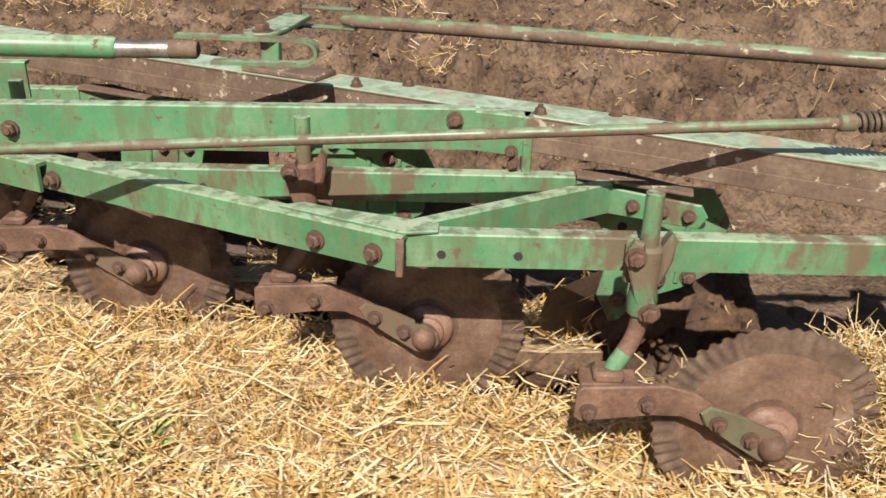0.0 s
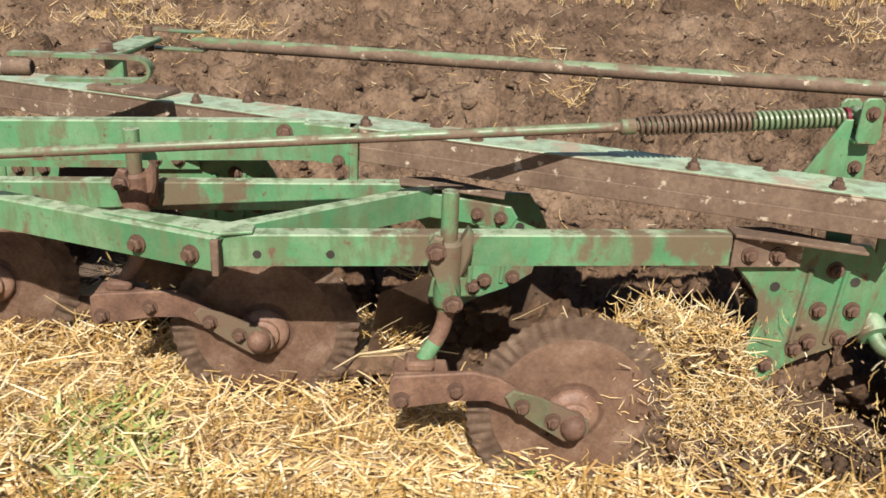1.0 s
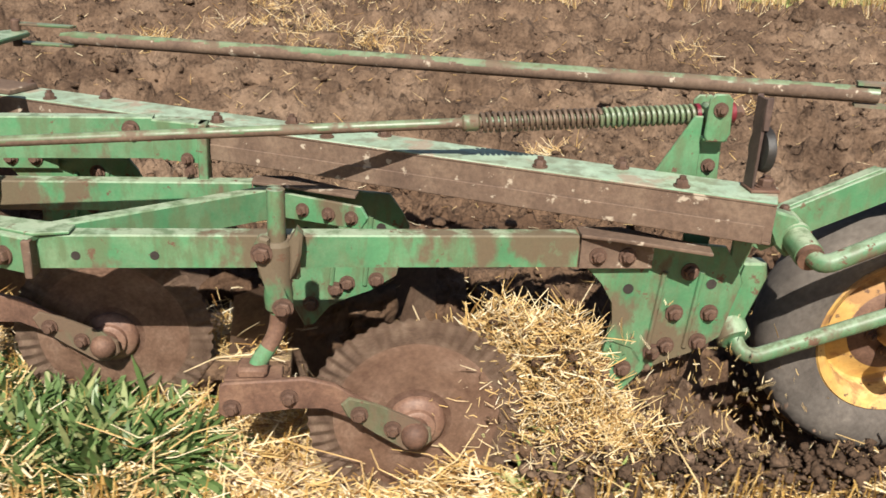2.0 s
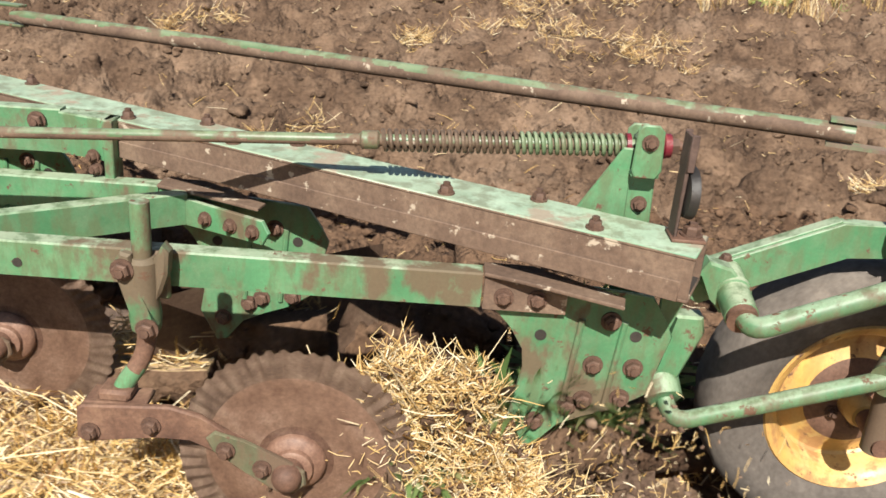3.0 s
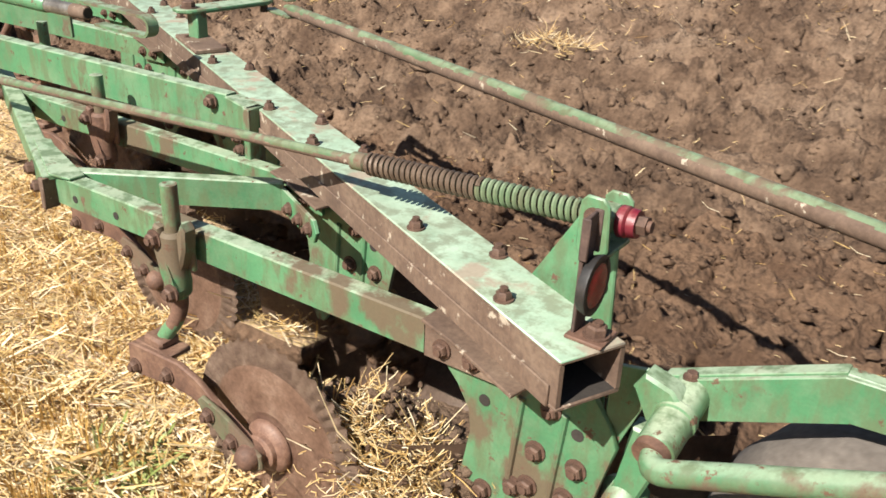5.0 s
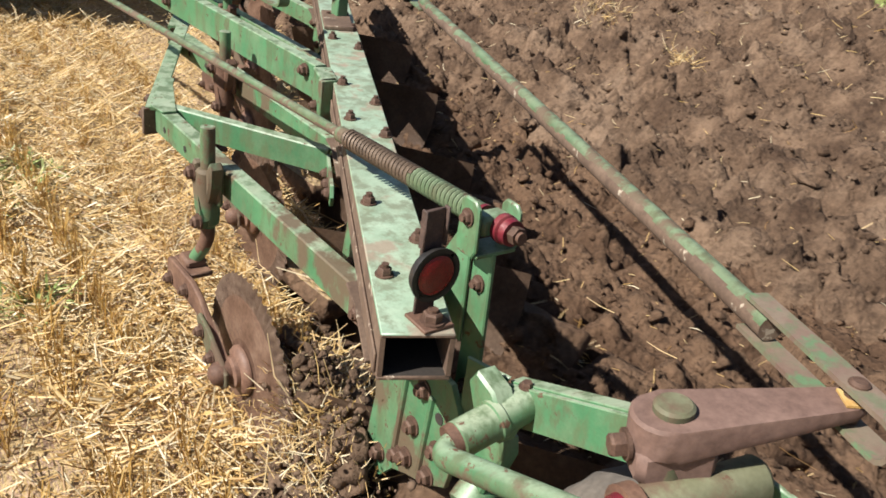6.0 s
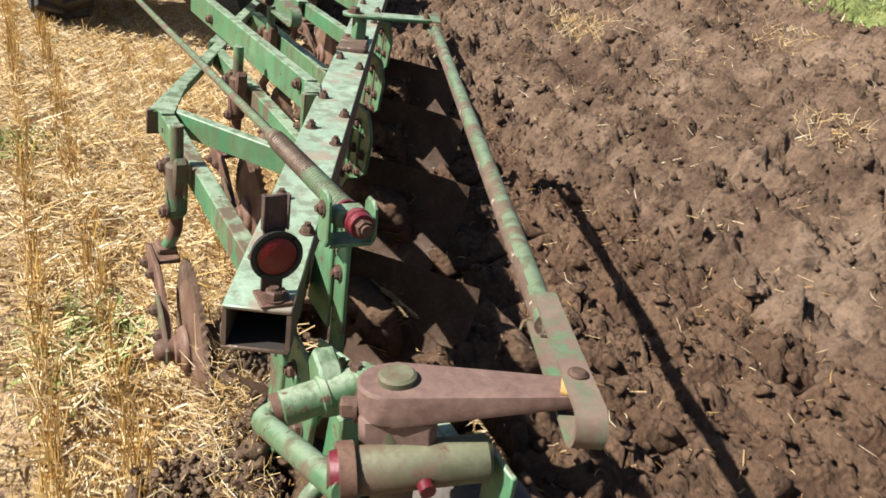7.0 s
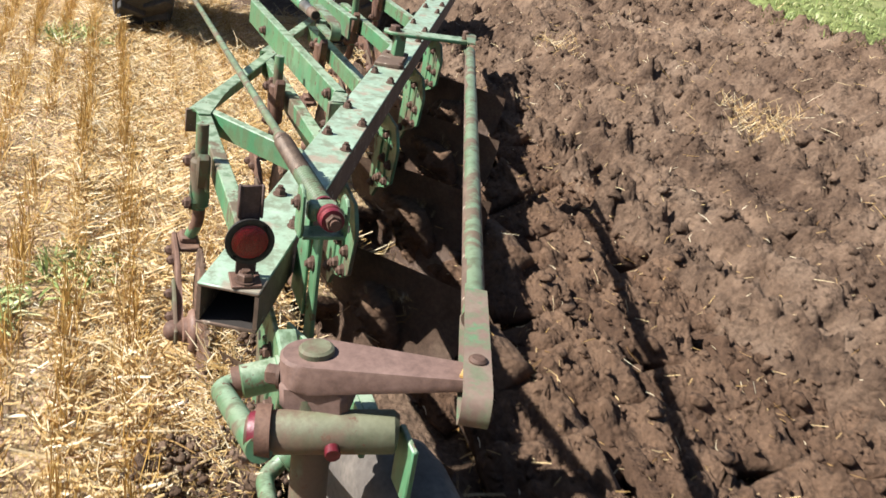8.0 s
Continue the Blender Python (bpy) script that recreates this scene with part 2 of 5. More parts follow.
def plate(bm, outline, thick, m, bevel=0.003):
    """An outline in the plane of m's x and y, thick along its z."""
    lo = [bm.verts.new(m @ Vector((x, y, -thick / 2))) for x, y in outline]
    hi = [bm.verts.new(m @ Vector((x, y, thick / 2))) for x, y in outline]
    fs = [bm.faces.new(hi), bm.faces.new(lo[::-1])]
    n = len(outline)
    for i in range(n):
        fs.append(bm.faces.new((lo[i], lo[(i + 1) % n], hi[(i + 1) % n], hi[i])))
    if bevel:
        rim = [e for e in {e for f in fs[:2] for e in f.edges}]
        bmesh.ops.bevel(bm, geom=rim, offset=bevel, segments=1, affect="EDGES", profile=0.5)
    return bm


def upright(y):
    """A plane facing -y: outline x is world x, outline y is world z."""
    return Matrix(((1, 0, 0, 0), (0, 0, -1, y), (0, 1, 0, 0), (0, 0, 0, 1)))


def tube(bm, points, r, seg=14, cap=True):
    """A round bar along points; r is a number or one for each point."""
    pts = [Vector(p) for p in points]
    rs = r if isinstance(r, (list, tuple)) else [r] * len(pts)
    side = None
    rings = []
    for i, p in enumerate(pts):
        d = (pts[min(i + 1, len(pts) - 1)] - pts[max(i - 1, 0)]).normalized()
        if side is None:
            side = d.orthogonal().normalized()
        side = (side - d * side.dot(d)).normalized()
        other = d.cross(side)
        rings.append([bm.verts.new(p + rs[i] * (side * math.cos(a) + other * math.sin(a))) for a in (2 * math.pi * k / seg for k in range(seg))])
    for a, b in zip(rings, rings[1:]):
        for k in range(seg):
            bm.faces.new((a[k], a[(k + 1) % seg], b[(k + 1) % seg], b[k]))
    if cap:
        bm.faces.new(rings[0][::-1]), bm.faces.new(rings[-1])
    return bm


def bent(points, radius, steps=6):
    """A line of points with its corners rounded."""
    pts = [Vector(p) for p in points]
    out = [pts[0]]
    for a, b, c in zip(pts, pts[1:], pts[2:]):
        r = min(radius, (a - b).length * 0.48, (c - b).length * 0.48)
        p, q = b + (a - b).normalized() * r, b + (c - b).normalized() * r
        out += [p.lerp(b, s).lerp(b.lerp(q, s), s) for s in (k / steps for k in range(steps + 1))]
    return out + [pts[-1]]


def bolt(bm, at, normal, size=0.028, high=0.018, stud=0.012):
    """A hexagon head on a washer, with the stub of its thread."""
    n = Vector(normal).normalized()
    p = Vector(at)
    tube(bm, [p - n * 0.002, p + n * 0.004], size * 0.72, 14)
    tube(bm, [p + n * 0.004, p + n * (high - 0.004), p + n * high], [size * 0.56, size * 0.56, size * 0.45], 6)
    if stud:
        tube(bm, [p + n * (high - 0.003), p + n * (high + stud)], size * 0.3, 8)
    return bm


def angle_bar(bm, a, b, z0, z1, flange, thick=0.011):
    """An angle section between plan points a and b: an upright web and a top flange to its left."""
    a, b = Vector((*a, 0)), Vector((*b, 0))
    m = Matrix.Translation(a) @ basis(b - a)
    n = (b - a).length
    turn, flange = (1 if flange > 0 else -1), abs(flange)
    prof = [(0, z0), (thick, z0), (thick, z1 - thick), (flange - 0.003, z1 - thick), (flange, z1 - thick + 0.004), (flange, z1 - 0.002), (flange - 0.003, z1), (0.004, z1), (0, z1 - 0.004)]
    prof = [(x * turn, z) for x, z in prof]
    rings = [[bm.verts.new(m @ Vector((u, y, z))) for y, z in prof] for u in (0, n)]
    k = len(prof)
    for i in range(k):
        bm.faces.new((rings[0][i], rings[0][(i + 1) % k], rings[1][(i + 1) % k], rings[1][i]))
    bm.faces.new(rings[0][::-1]), bm.faces.new(rings[1])
    return bm


def fast_mesh(name, verts, faces, material, smooth=False):
    """Many small pieces from number arrays; faces all of one size."""
    verts, faces = np.asarray(verts, np.float32), np.asarray(faces, np.int32)
    me = bpy.data.meshes.new(name)
    k = faces.shape[1]
    me.vertices.add(len(verts))
    me.vertices.foreach_set("co", verts.ravel())
    me.loops.add(faces.size)
    me.loops.foreach_set("vertex_index", faces.ravel())
    me.polygons.add(len(faces))
    me.polygons.foreach_set("loop_start", np.arange(0, faces.size, k, dtype=np.int32))
    me.update(calc_edges=True)
    me.materials.append(material)
    if smooth:
        me.shade_smooth()
    return me


# ---- ground ----
rng = np.random.default_rng(7)
LATTICE = rng.random((256, 256))


def vnoise(x, y, size, shift=0):
    """Smooth noise from 0 to 1 with cells of that size."""
    u, v = np.asarray(x) / size + 37.3 * shift, np.asarray(y) / size + 11.7 * shift
    i, j = np.floor(u).astype(int), np.floor(v).astype(int)
    a, b = u - i, v - j
    a, b = a * a * (3 - 2 * a), b * b * (3 - 2 * b)
    L = lambda p, q: LATTICE[p % 256, q % 256]
    return (L(i, j) * (1 - a) + L(i + 1, j) * a) * (1 - b) + (L(i, j + 1) * (1 - a) + L(i + 1, j + 1) * a) * b


def broken(x, y, size, shift=0):
    """Blocky broken ground: cells with their own height and tilt, parted by cracks; about -0.5 to 0.5."""
    x = np.asarray(x) + size * 0.5 * (vnoise(x, y, size * 0.6, shift + 20) - 0.5)
    y = np.asarray(y) + size * 0.5 * (vnoise(x, y, size * 0.6, shift + 23) - 0.5)
    u, v = x / size + 17.1 * shift, y / size + 5.9 * shift
    i, j = np.floor(u).astype(int), np.floor(v).astype(int)
    f1, f2, tall = np.full(u.shape, 9.0), np.full(u.shape, 9.0), np.zeros(u.shape)
    for di in (-1, 0, 1):
        for dj in (-1, 0, 1):
            p, q = (i + di) % 256, (j + dj) % 256
            r1, r2, r3 = LATTICE[p, q], LATTICE[q, (p + 91) % 256], LATTICE[(p + 55) % 256, (q + 140) % 256]
            dx, dy = i + di + r1 - u, j + dj + r2 - v
            d = np.sqrt(dx * dx + dy * dy)
            h = r3 - 0.5 + 0.7 * (dx * (r1 - 0.5) + dy * (r2 - 0.5)) * 2
            near = d < f1
            f2 = np.where(near, f1, np.minimum(f2, d))
            tall = np.where(near, h, tall)
            f1 = np.where(near, d, f1)
    gap = np.clip((f2 - f1) / 0.22, 0, 1)
    gap = gap * gap * (3 - 2 * gap)
    return tall * gap - 0.22 * (1 - gap)


WIDTH, STEP = 0.393, 0.86      # a furrow's width, and how far one body runs behind the next
EDGE = 1.68                    # the line that the rear coulter cuts
BODIES = 5
LAND = 0.11                    # height of the unploughed soil


def base_height(y):
    return np.interp(y, [-40, 0, 1.6, 3.6, 4.0, 5.5, 7.5, 20, 60, 400], [-0.9, 0.08, 0.11, 0.11, 0.25, 0.55, 0.95, 2.1, 4.2, 16])


def ground_height(x, y):
    """Stubble land, the open furrow, and the ploughed field that climbs away from it."""
    x, y = np.asarray(x, float), np.asarray(y, float)
    wob = 0.03 * (vnoise(x, y * 0, 0.4, 3) - 0.5)
    land = base_height(y) + 0.018 * (vnoise(x, y, 0.35, 1) - 0.5) + 0.012 * (vnoise(x, y, 0.08, 2) - 0.5)
    rough = vnoise(x * 0.6, y, 0.45, 16)
    lumps = 0.095 * broken(x * 0.7, y, 0.36, 4) + (0.035 + 0.10 * rough) * broken(x * 0.85, y, 0.15, 5) + (0.032 + 0.05 * rough) * broken(x, y, 0.078, 6) + 0.022 * broken(x, y, 0.045, 9) + 0.08 * (vnoise(x * 0.7, y, 0.7, 8) - 0.5)
    lumps = lumps + 0.03 * (vnoise(x, y, 0.05, 7) - 0.5)
    ridge = 0.055 * np.sin(2 * np.pi * (y + 0.06 * np.sin(x * 1.3)) / WIDTH)
    far = base_height(y) + lumps + ridge
    near = 0.045 + np.clip(lumps * 0.35, -0.05, 0.03)
    k = np.clip((y - EDGE - BODIES * WIDTH - 0.02) / 0.25, 0, 1)
    ploughed = near * (1 - k) + far * k
    trench = -0.055 + 0.3 * lumps
    s = np.clip((y - EDGE - wob + 0.01) / 0.20, 0, 1)
    q = np.clip((y - EDGE - WIDTH - wob) / 0.12, 0, 1)
    out = land * (1 - s) + s * (trench * (1 - q) + ploughed * q)
    meadow = np.clip((y - 7.2 - 0.25 * vnoise(x, y, 1.0, 9)) / 0.4, 0, 1)
    return out * (1 - meadow) + meadow * (base_height(y) + 0.06 + 0.03 * vnoise(x, y, 0.3, 2))


def sheet(name, xs, ys, material):
    X, Y = np.meshgrid(xs, ys, indexing="ij")
    Z = ground_height(X, Y)
    n, m = X.shape
    idx = np.arange(n * m).reshape(n, m)
    f = np.stack([idx[:-1, :-1], idx[1:, :-1], idx[1:, 1:], idx[:-1, 1:]], -1).reshape(-1, 4)
    me = fast_mesh(name, np.stack([X, Y, Z], -1).reshape(-1, 3), f, material, True)
    return me, X, Y


def build_ground():
    xs = np.r_[[-400, -120, -50, -30, -22], np.arange(-18.0, 4.6, 0.023), [7, 10, 20, 50, 120, 400]]
    ys = np.r_[[-300, -80, -25, -8, -3], np.arange(-1.5, 1.6, 0.1), np.arange(1.6, 1.8, 0.021), np.arange(1.81, 3.46, 0.055), np.arange(3.47, 4.7, 0.021), np.arange(4.7, 8.1, 0.036), [9, 11, 15, 25, 60, 160, 400]]
    me, X, Y = sheet("ground", xs, ys, SOIL)
    me.materials.append(STUBBLE_SOIL)
    me.materials.append(GRASS_SOIL)
    yc = (Y[:-1, :-1] + Y[1:, 1:]).ravel() / 2
    xc = (X[:-1, :-1] + X[1:, 1:]).ravel() / 2
    edge = 7.25 + 0.3 * vnoise(xc, yc, 1.0, 9)
    me.polygons.foreach_set("material_index", np.where(yc < EDGE - 0.035 + 0.04 * vnoise(xc, yc * 0, 0.1, 5), 1, np.where(yc > edge, 2, 0)).astype(np.int32))
    tagged(new("ground", me), "brown ploughed field beside pale cereal stubble and a green meadow", "ground", kind="structure")


def blades(count, place, length, width, lean, material, name, straight=False, curl=0.3, swirl=0.0):
    """Thin three-sided stalks: place(n) gives their feet, lean how far they lie over (1: flat), swirl how much neighbours lie alike."""
    p = place(count)
    n = len(p)
    az = rng.uniform(0, 2 * np.pi, n)
    if swirl:
        drift = 4 * np.pi * vnoise(p[:, 0], p[:, 1], 0.16, 31) + np.pi * rng.integers(0, 2, n)
        az = np.where(rng.random(n) < swirl, drift + rng.normal(0, 0.35, n), az)
    tilt = lean(n)
    ln = length(n)
    d = np.stack([np.cos(az) * tilt, np.sin(az) * tilt, np.sqrt(np.clip(1 - tilt**2, 0.0, 1))], -1)
    d[:, 2] += rng.normal(0, 0.07, n) * (tilt > 0.9)
    side = np.stack([-np.sin(az), np.cos(az), np.zeros(n)], -1)
    up = np.cross(d, side)
    w = (width * rng.uniform(0.7, 1.3, n))[:, None]
    offs = [(0, 0.8), (-0.7, -0.4), (0.7, -0.4)]
    mid = p + d * (ln * 0.5)[:, None] + side * (rng.normal(0, curl, n) * ln * 0.3)[:, None]
    tip = p + d * ln[:, None]
    v = []
    for c, s in ((p, 1.0), (tip, 0.8)) if straight else ((p, 1.0), (mid, 1.0), (tip, 0.6)):
        for a, b in offs:
            v.append(c + side * (w * a * s) + up * (w * b * s))
    V = np.stack(v, 1)
    q = [[r + k, r + (k + 1) % 3, r + 3 + (k + 1) % 3, r + 3 + k] for r in ((0,) if straight else (0, 3)) for k in (0, 2)]
    F = (np.arange(n)[:, None, None] * V.shape[1] + np.array(q)[None]).reshape(-1, 4)
    return fast_mesh(name, V.reshape(-1, 3), F, material)


def flat_leaves(centres, per, size, spread, material, name, upness=0.6, wide=0.0085):
    """Tufts of long tapered leaves that arch outward from each centre."""
    n = len(centres) * per
    c = np.repeat(np.asarray(centres, float), per, 0)
    az = rng.uniform(0, 2 * np.pi, n)
    ln = size * rng.uniform(0.45, 1.15, n)
    el = np.clip(rng.normal(upness, 0.25, n), 0.05, 1.3)
    root = c + np.stack([np.cos(az), np.sin(az), az * 0], -1) * (spread * rng.uniform(0, 1, n) ** 0.7)[:, None]
    h = np.stack([np.cos(az), np.sin(az), az * 0], -1)
    side = np.stack([-np.sin(az), np.cos(az), az * 0], -1)
    V = []
    for s, wd in ((0, 0.55), (0.35, 1.0), (0.7, 0.8), (1.0, 0.06)):
        bend = np.cos(el)[:, None] * h * (s * ln)[:, None] + np.array([0, 0, 1.0]) * ((np.sin(el) * s - 0.55 * s * s * np.cos(el)) * ln)[:, None]
        w = (wide * wd * rng.uniform(0.8, 1.2))
        V += [root + bend - side * w, root + bend + side * w + np.array([0, 0, 0.002])]
    V = np.stack(V, 1)
    q = np.array([[0, 1, 3, 2], [2, 3, 5, 4], [4, 5, 7, 6]])
    F = (np.arange(n)[:, None, None] * 8 + q[None]).reshape(-1, 4)
    return fast_mesh(name, V.reshape(-1, 3), F, material)


def on_ground(x, y, lift=0.0):
    return np.stack([x, y, ground_height(x, y) + lift], -1)


def build_field_cover():
    # Loose straw on the land that stays unploughed, thick near the plough.
    def mat(n):
        x = rng.uniform(-18.2, 4.0, n)
        y = np.where(rng.random(n) < 0.68, rng.uniform(1.2, EDGE + 0.01, n), rng.uniform(0.2, 1.3, n))
        return on_ground(x, y, rng.uniform(0.0, 0.02, n) + 0.10 * np.clip(vnoise(x, y, 0.09, 14) * vnoise(x, y, 0.27, 15) * 1.9 - 0.2, 0, 1) * rng.random(n) ** 0.4)

    flat = lambda n: np.clip(rng.normal(0.95, 0.07, n), 0.5, 1.0)
    me = blades(84000, mat, lambda n: rng.gamma(1.6, 0.017, n) + 0.008, 0.0023, flat, STRAW, "short_straw", straight=True, swirl=0.5)
    tagged(new("short_straw", me), "short golden bits of chopped straw over the stubble soil", "straw", kind="stuff")
    me = blades(22000, mat, lambda n: rng.gamma(2.0, 0.016, n) + 0.015, 0.0052, flat, STRAW, "straw_leaves", straight=True, swirl=0.6)
    tagged(new("straw_leaves", me), "broad pale leaf and husk pieces in the straw cover", "straw", kind="stuff")
    me = blades(9500, mat, lambda n: rng.gamma(3.0, 0.030, n) + 0.03, 0.0026, flat, STRAW, "loose_straw", curl=0.6, swirl=0.65)
    tagged(new("loose_straw", me), "golden chopped straw lying loose over the stubble soil", "straw", kind="stuff")

    def rows(n):
        lines = np.arange(0.02, 1.64, 0.205)
        y = rng.choice(lines, n) + rng.normal(0, 0.022, n)
        x = rng.uniform(-18.2, 4.0, n)
        keep = vnoise(x, y, 0.3, 12) > 0.25
        return on_ground(x[keep], y[keep], -0.005)

    me = blades(30000, rows, lambda n: rng.uniform(0.06, 0.19, n), 0.0024, lambda n: np.abs(rng.normal(0.0, 0.3, n)).clip(0, 0.9), STUBBLE, "standing_stubble", straight=True)
    tagged(new("standing_stubble", me), "rows of cut golden cereal stalks standing in stubble soil", "stubble", kind="stuff")

    def wide(n):
        x, y = rng.uniform(-19, 6, n), rng.uniform(-3.4, 0.3, n)
        return on_ground(x, y, rng.uniform(0.0, 0.02, n))

    me = blades(17000, wide, lambda n: rng.gamma(2.2, 0.034, n) + 0.02, 0.0026, lambda n: np.clip(rng.normal(0.95, 0.07, n), 0.5, 1.0), STRAW, "scattered_straw", straight=True)
    tagged(new("scattered_straw", me), "thin cover of golden straw on the wider stubble", "straw", kind="stuff")

    def wide_rows(n):
        y = rng.choice(np.arange(-3.4, 0.0, 0.205), n) + rng.normal(0, 0.022, n)
        return on_ground(rng.uniform(-19, 6, n), y, -0.005)

    me = blades(17000, wide_rows, lambda n: rng.uniform(0.06, 0.17, n), 0.0026, lambda n: np.abs(rng.normal(0.0, 0.3, n)).clip(0, 0.9), STUBBLE, "wide_stubble", straight=True)
    tagged(new("wide_stubble", me), "rows of cut golden stalks on the wider stubble", "stubble", kind="stuff")

    # Straw that the plough left on the turned field: single stalks and a few bunches.
    def strewn(n):
        x, y = rng.uniform(-18, 5.0, n), 3.5 + 3.9 * rng.random(n) ** 0.9
        return on_ground(x, y, 0.006)

    me = blades(5500, strewn, lambda n: rng.gamma(1.7, 0.022, n) + 0.010, 0.0021, lambda n: np.clip(rng.normal(0.9, 0.14, n), 0.2, 1.0), STRAW, "strewn_straw")
    tagged(new("strewn_straw", me), "single pale straws strewn over the turned soil", "straw", kind="stuff")
    spots = [(-13.95, 5.37, 0.26, 240), (2.4, 6.3, 0.3, 160), (-2.9, 6.7, 0.45, 260), (-2.3, 5.9, 0.25, 160), (-2.6, 7.1, 0.3, 140), (-3.95, 5.75, 0.10, 50), (-5.3, 5.85, 0.15, 90),
             (-1.55, 4.2, 0.14, 90), (-2.8, 5.9, 0.4, 220), (-13.0, 6.6, 0.2, 90), (1.1, 5.2, 0.12, 50), (-8.4, 5.2, 0.2, 110), (-11.5, 5.6, 0.2, 80), (-4.4, 4.3, 0.12, 60), (-16.2, 5.0, 0.25, 90),
             (-4.47, 3.91, 0.16, 150), (-5.52, 5.60, 0.08, 60), (-4.57, 3.97, 0.10, 60), (-3.94, 5.67, 0.14, 90), (-2.72, 7.0, 0.3, 160), (-3.28, 6.24, 0.35, 200), (-0.30, 5.61, 0.12, 40), (-11.60, 3.74, 0.06, 36), (-10.46, 5.29, 0.10, 60), (-0.12, 5.11, 0.15, 60)]
    for x0, y0, r, n in spots:
        def bunch(k, x0=x0, y0=y0, r=r):
            a, d = rng.uniform(0, 2 * np.pi, k), r * np.sqrt(rng.random(k))
            return on_ground(x0 + 1.3 * d * np.cos(a), y0 + 0.8 * d * np.sin(a), rng.uniform(0, 0.05, k))
        me = blades(n * 3 // 2, bunch, lambda k: rng.uniform(0.04, 0.13, k), 0.0021, lambda k: np.clip(rng.normal(0.85, 0.2, k), 0.1, 1.0), STRAW, "straw_bunch")
        tagged(new("straw_bunch", me), "bunch of pale straw lying on turned soil", "straw", group="straw bunches on the field", kind="stuff")

    # Meadow at the field's edge.
    n = 3200
    x, y = rng.uniform(-19, 6, n), 7.15 + 2.6 * rng.random(n) ** 1.4
    me = flat_leaves(on_ground(x, y), 7, 0.085, 0.06, MEADOW, "meadow_grass", 0.95, 0.0055)
    tagged(new("meadow_grass", me), "green and straw-coloured grass along the field edge", "grass", kind="stuff")
    n = 420
    x, y = rng.uniform(-6, 6, n), rng.normal(7.2, 0.14, n)
    dry = np.concatenate([rng.normal(m, 0.02, (9, 2)) for m in np.stack([x, y], -1)])
    me = blades(len(dry), lambda k: on_ground(dry[:, 0], dry[:, 1]), lambda k: rng.uniform(0.1, 0.3, k), 0.003, lambda k: np.abs(rng.normal(0, 0.3, k)).clip(0, 0.9), STRAW, "dry_grass")
    tagged(new("dry_grass", me), "dry yellow grass standing along the field edge", "grass", kind="stuff")


def lump(seed, sub):
    """One knobbly clod of unit size, as arrays."""
    bm = bmesh.new()
    bmesh.ops.create_icosphere(bm, subdivisions=sub, radius=1)
    o = Vector((seed * 3.1, seed * 1.7, seed * 5.3))
    rnd = random.Random(seed)
    cuts = [(Vector((rnd.gauss(0, 1), rnd.gauss(0, 1), rnd.gauss(0, 1))).normalized(), rnd.uniform(0.45, 0.8)) for _ in range(9)]
    for v in bm.verts:
        for n, d in cuts:
            v.co -= n * max(0.0, v.co.dot(n) - d)
        v.co *= 1 + 0.28 * noise.noise(v.co * 2.4 + o) + 0.15 * noise.noise(v.co * 6.0 + o)
        v.co.z *= 0.75
    vs = np.array([v.co[:] for v in bm.verts])
    fs = np.array([[v.index for v in f.verts] for f in bm.faces])
    bm.free()
    return vs, fs


LUMPS = [lump(i, 2) for i in range(5)]
CRUMBS = [lump(i + 9, 1) for i in range(5)]


def scatter_lumps(shapes, p, size):
    V, F, base = [], [], 0
    for c, s in zip(p, size):
        vs, fs = shapes[rng.integers(len(shapes))]
        a = rng.uniform(0, 2 * np.pi)
        r = np.array([[math.cos(a), -math.sin(a), 0], [math.sin(a), math.cos(a), 0], [0, 0, 1]])
        V.append((vs * s * rng.uniform(0.55, 1.5, 3)) @ r.T + c)
        F.append(fs + base)
        base += len(vs)
    return np.concatenate(V), np.concatenate(F)


def build_clods():
    n = 1900
    x, y = rng.uniform(-17.5, 4.5, n), 3.5 + 3.6 * rng.random(n)
    s = 0.012 + rng.gamma(1.4, 0.013, n)
    V, F = scatter_lumps(LUMPS, on_ground(x, y, -0.3 * s), s)
    tagged(new("soil_clods", fast_mesh("soil_clods", V, F, SOIL, False)), "brown clods of turned soil on the ploughed field", "soil", kind="stuff")
    n = 20000
    x, y = rng.uniform(-17.5, 4.5, n), 3.5 + 3.6 * rng.random(n) ** 1.25
    keep = vnoise(x * 0.7, y, 0.3, 18) > 0.3
    x, y = x[keep], y[keep]
    n = len(x)
    s = 0.005 + rng.gamma(1.3, 0.0078, n)
    V, F = scatter_lumps(CRUMBS, on_ground(x, y, 0.0), s)
    tagged(new("soil_crumbs", fast_mesh("soil_crumbs", V, F, SOIL, False)), "small brown crumbs of turned soil", "soil", kind="stuff")


# ---- sods that the plough turns over ----
SOD = 0.32


def sod_low(U, W, o):
    """Depth of a sod's broken underside."""
    inner = np.clip(np.minimum(SOD / 2 + 0.012 - abs(U), WIDTH / 2 - abs(W)) / 0.06, 0, 1)
    return -0.06 - inner * (0.045 + 0.085 * broken(U * 0.8 + o, W, 0.17, 4) + 0.062 * broken(U + o, W, 0.075, 5) + 0.034 * broken(U + o, W, 0.035, 6))


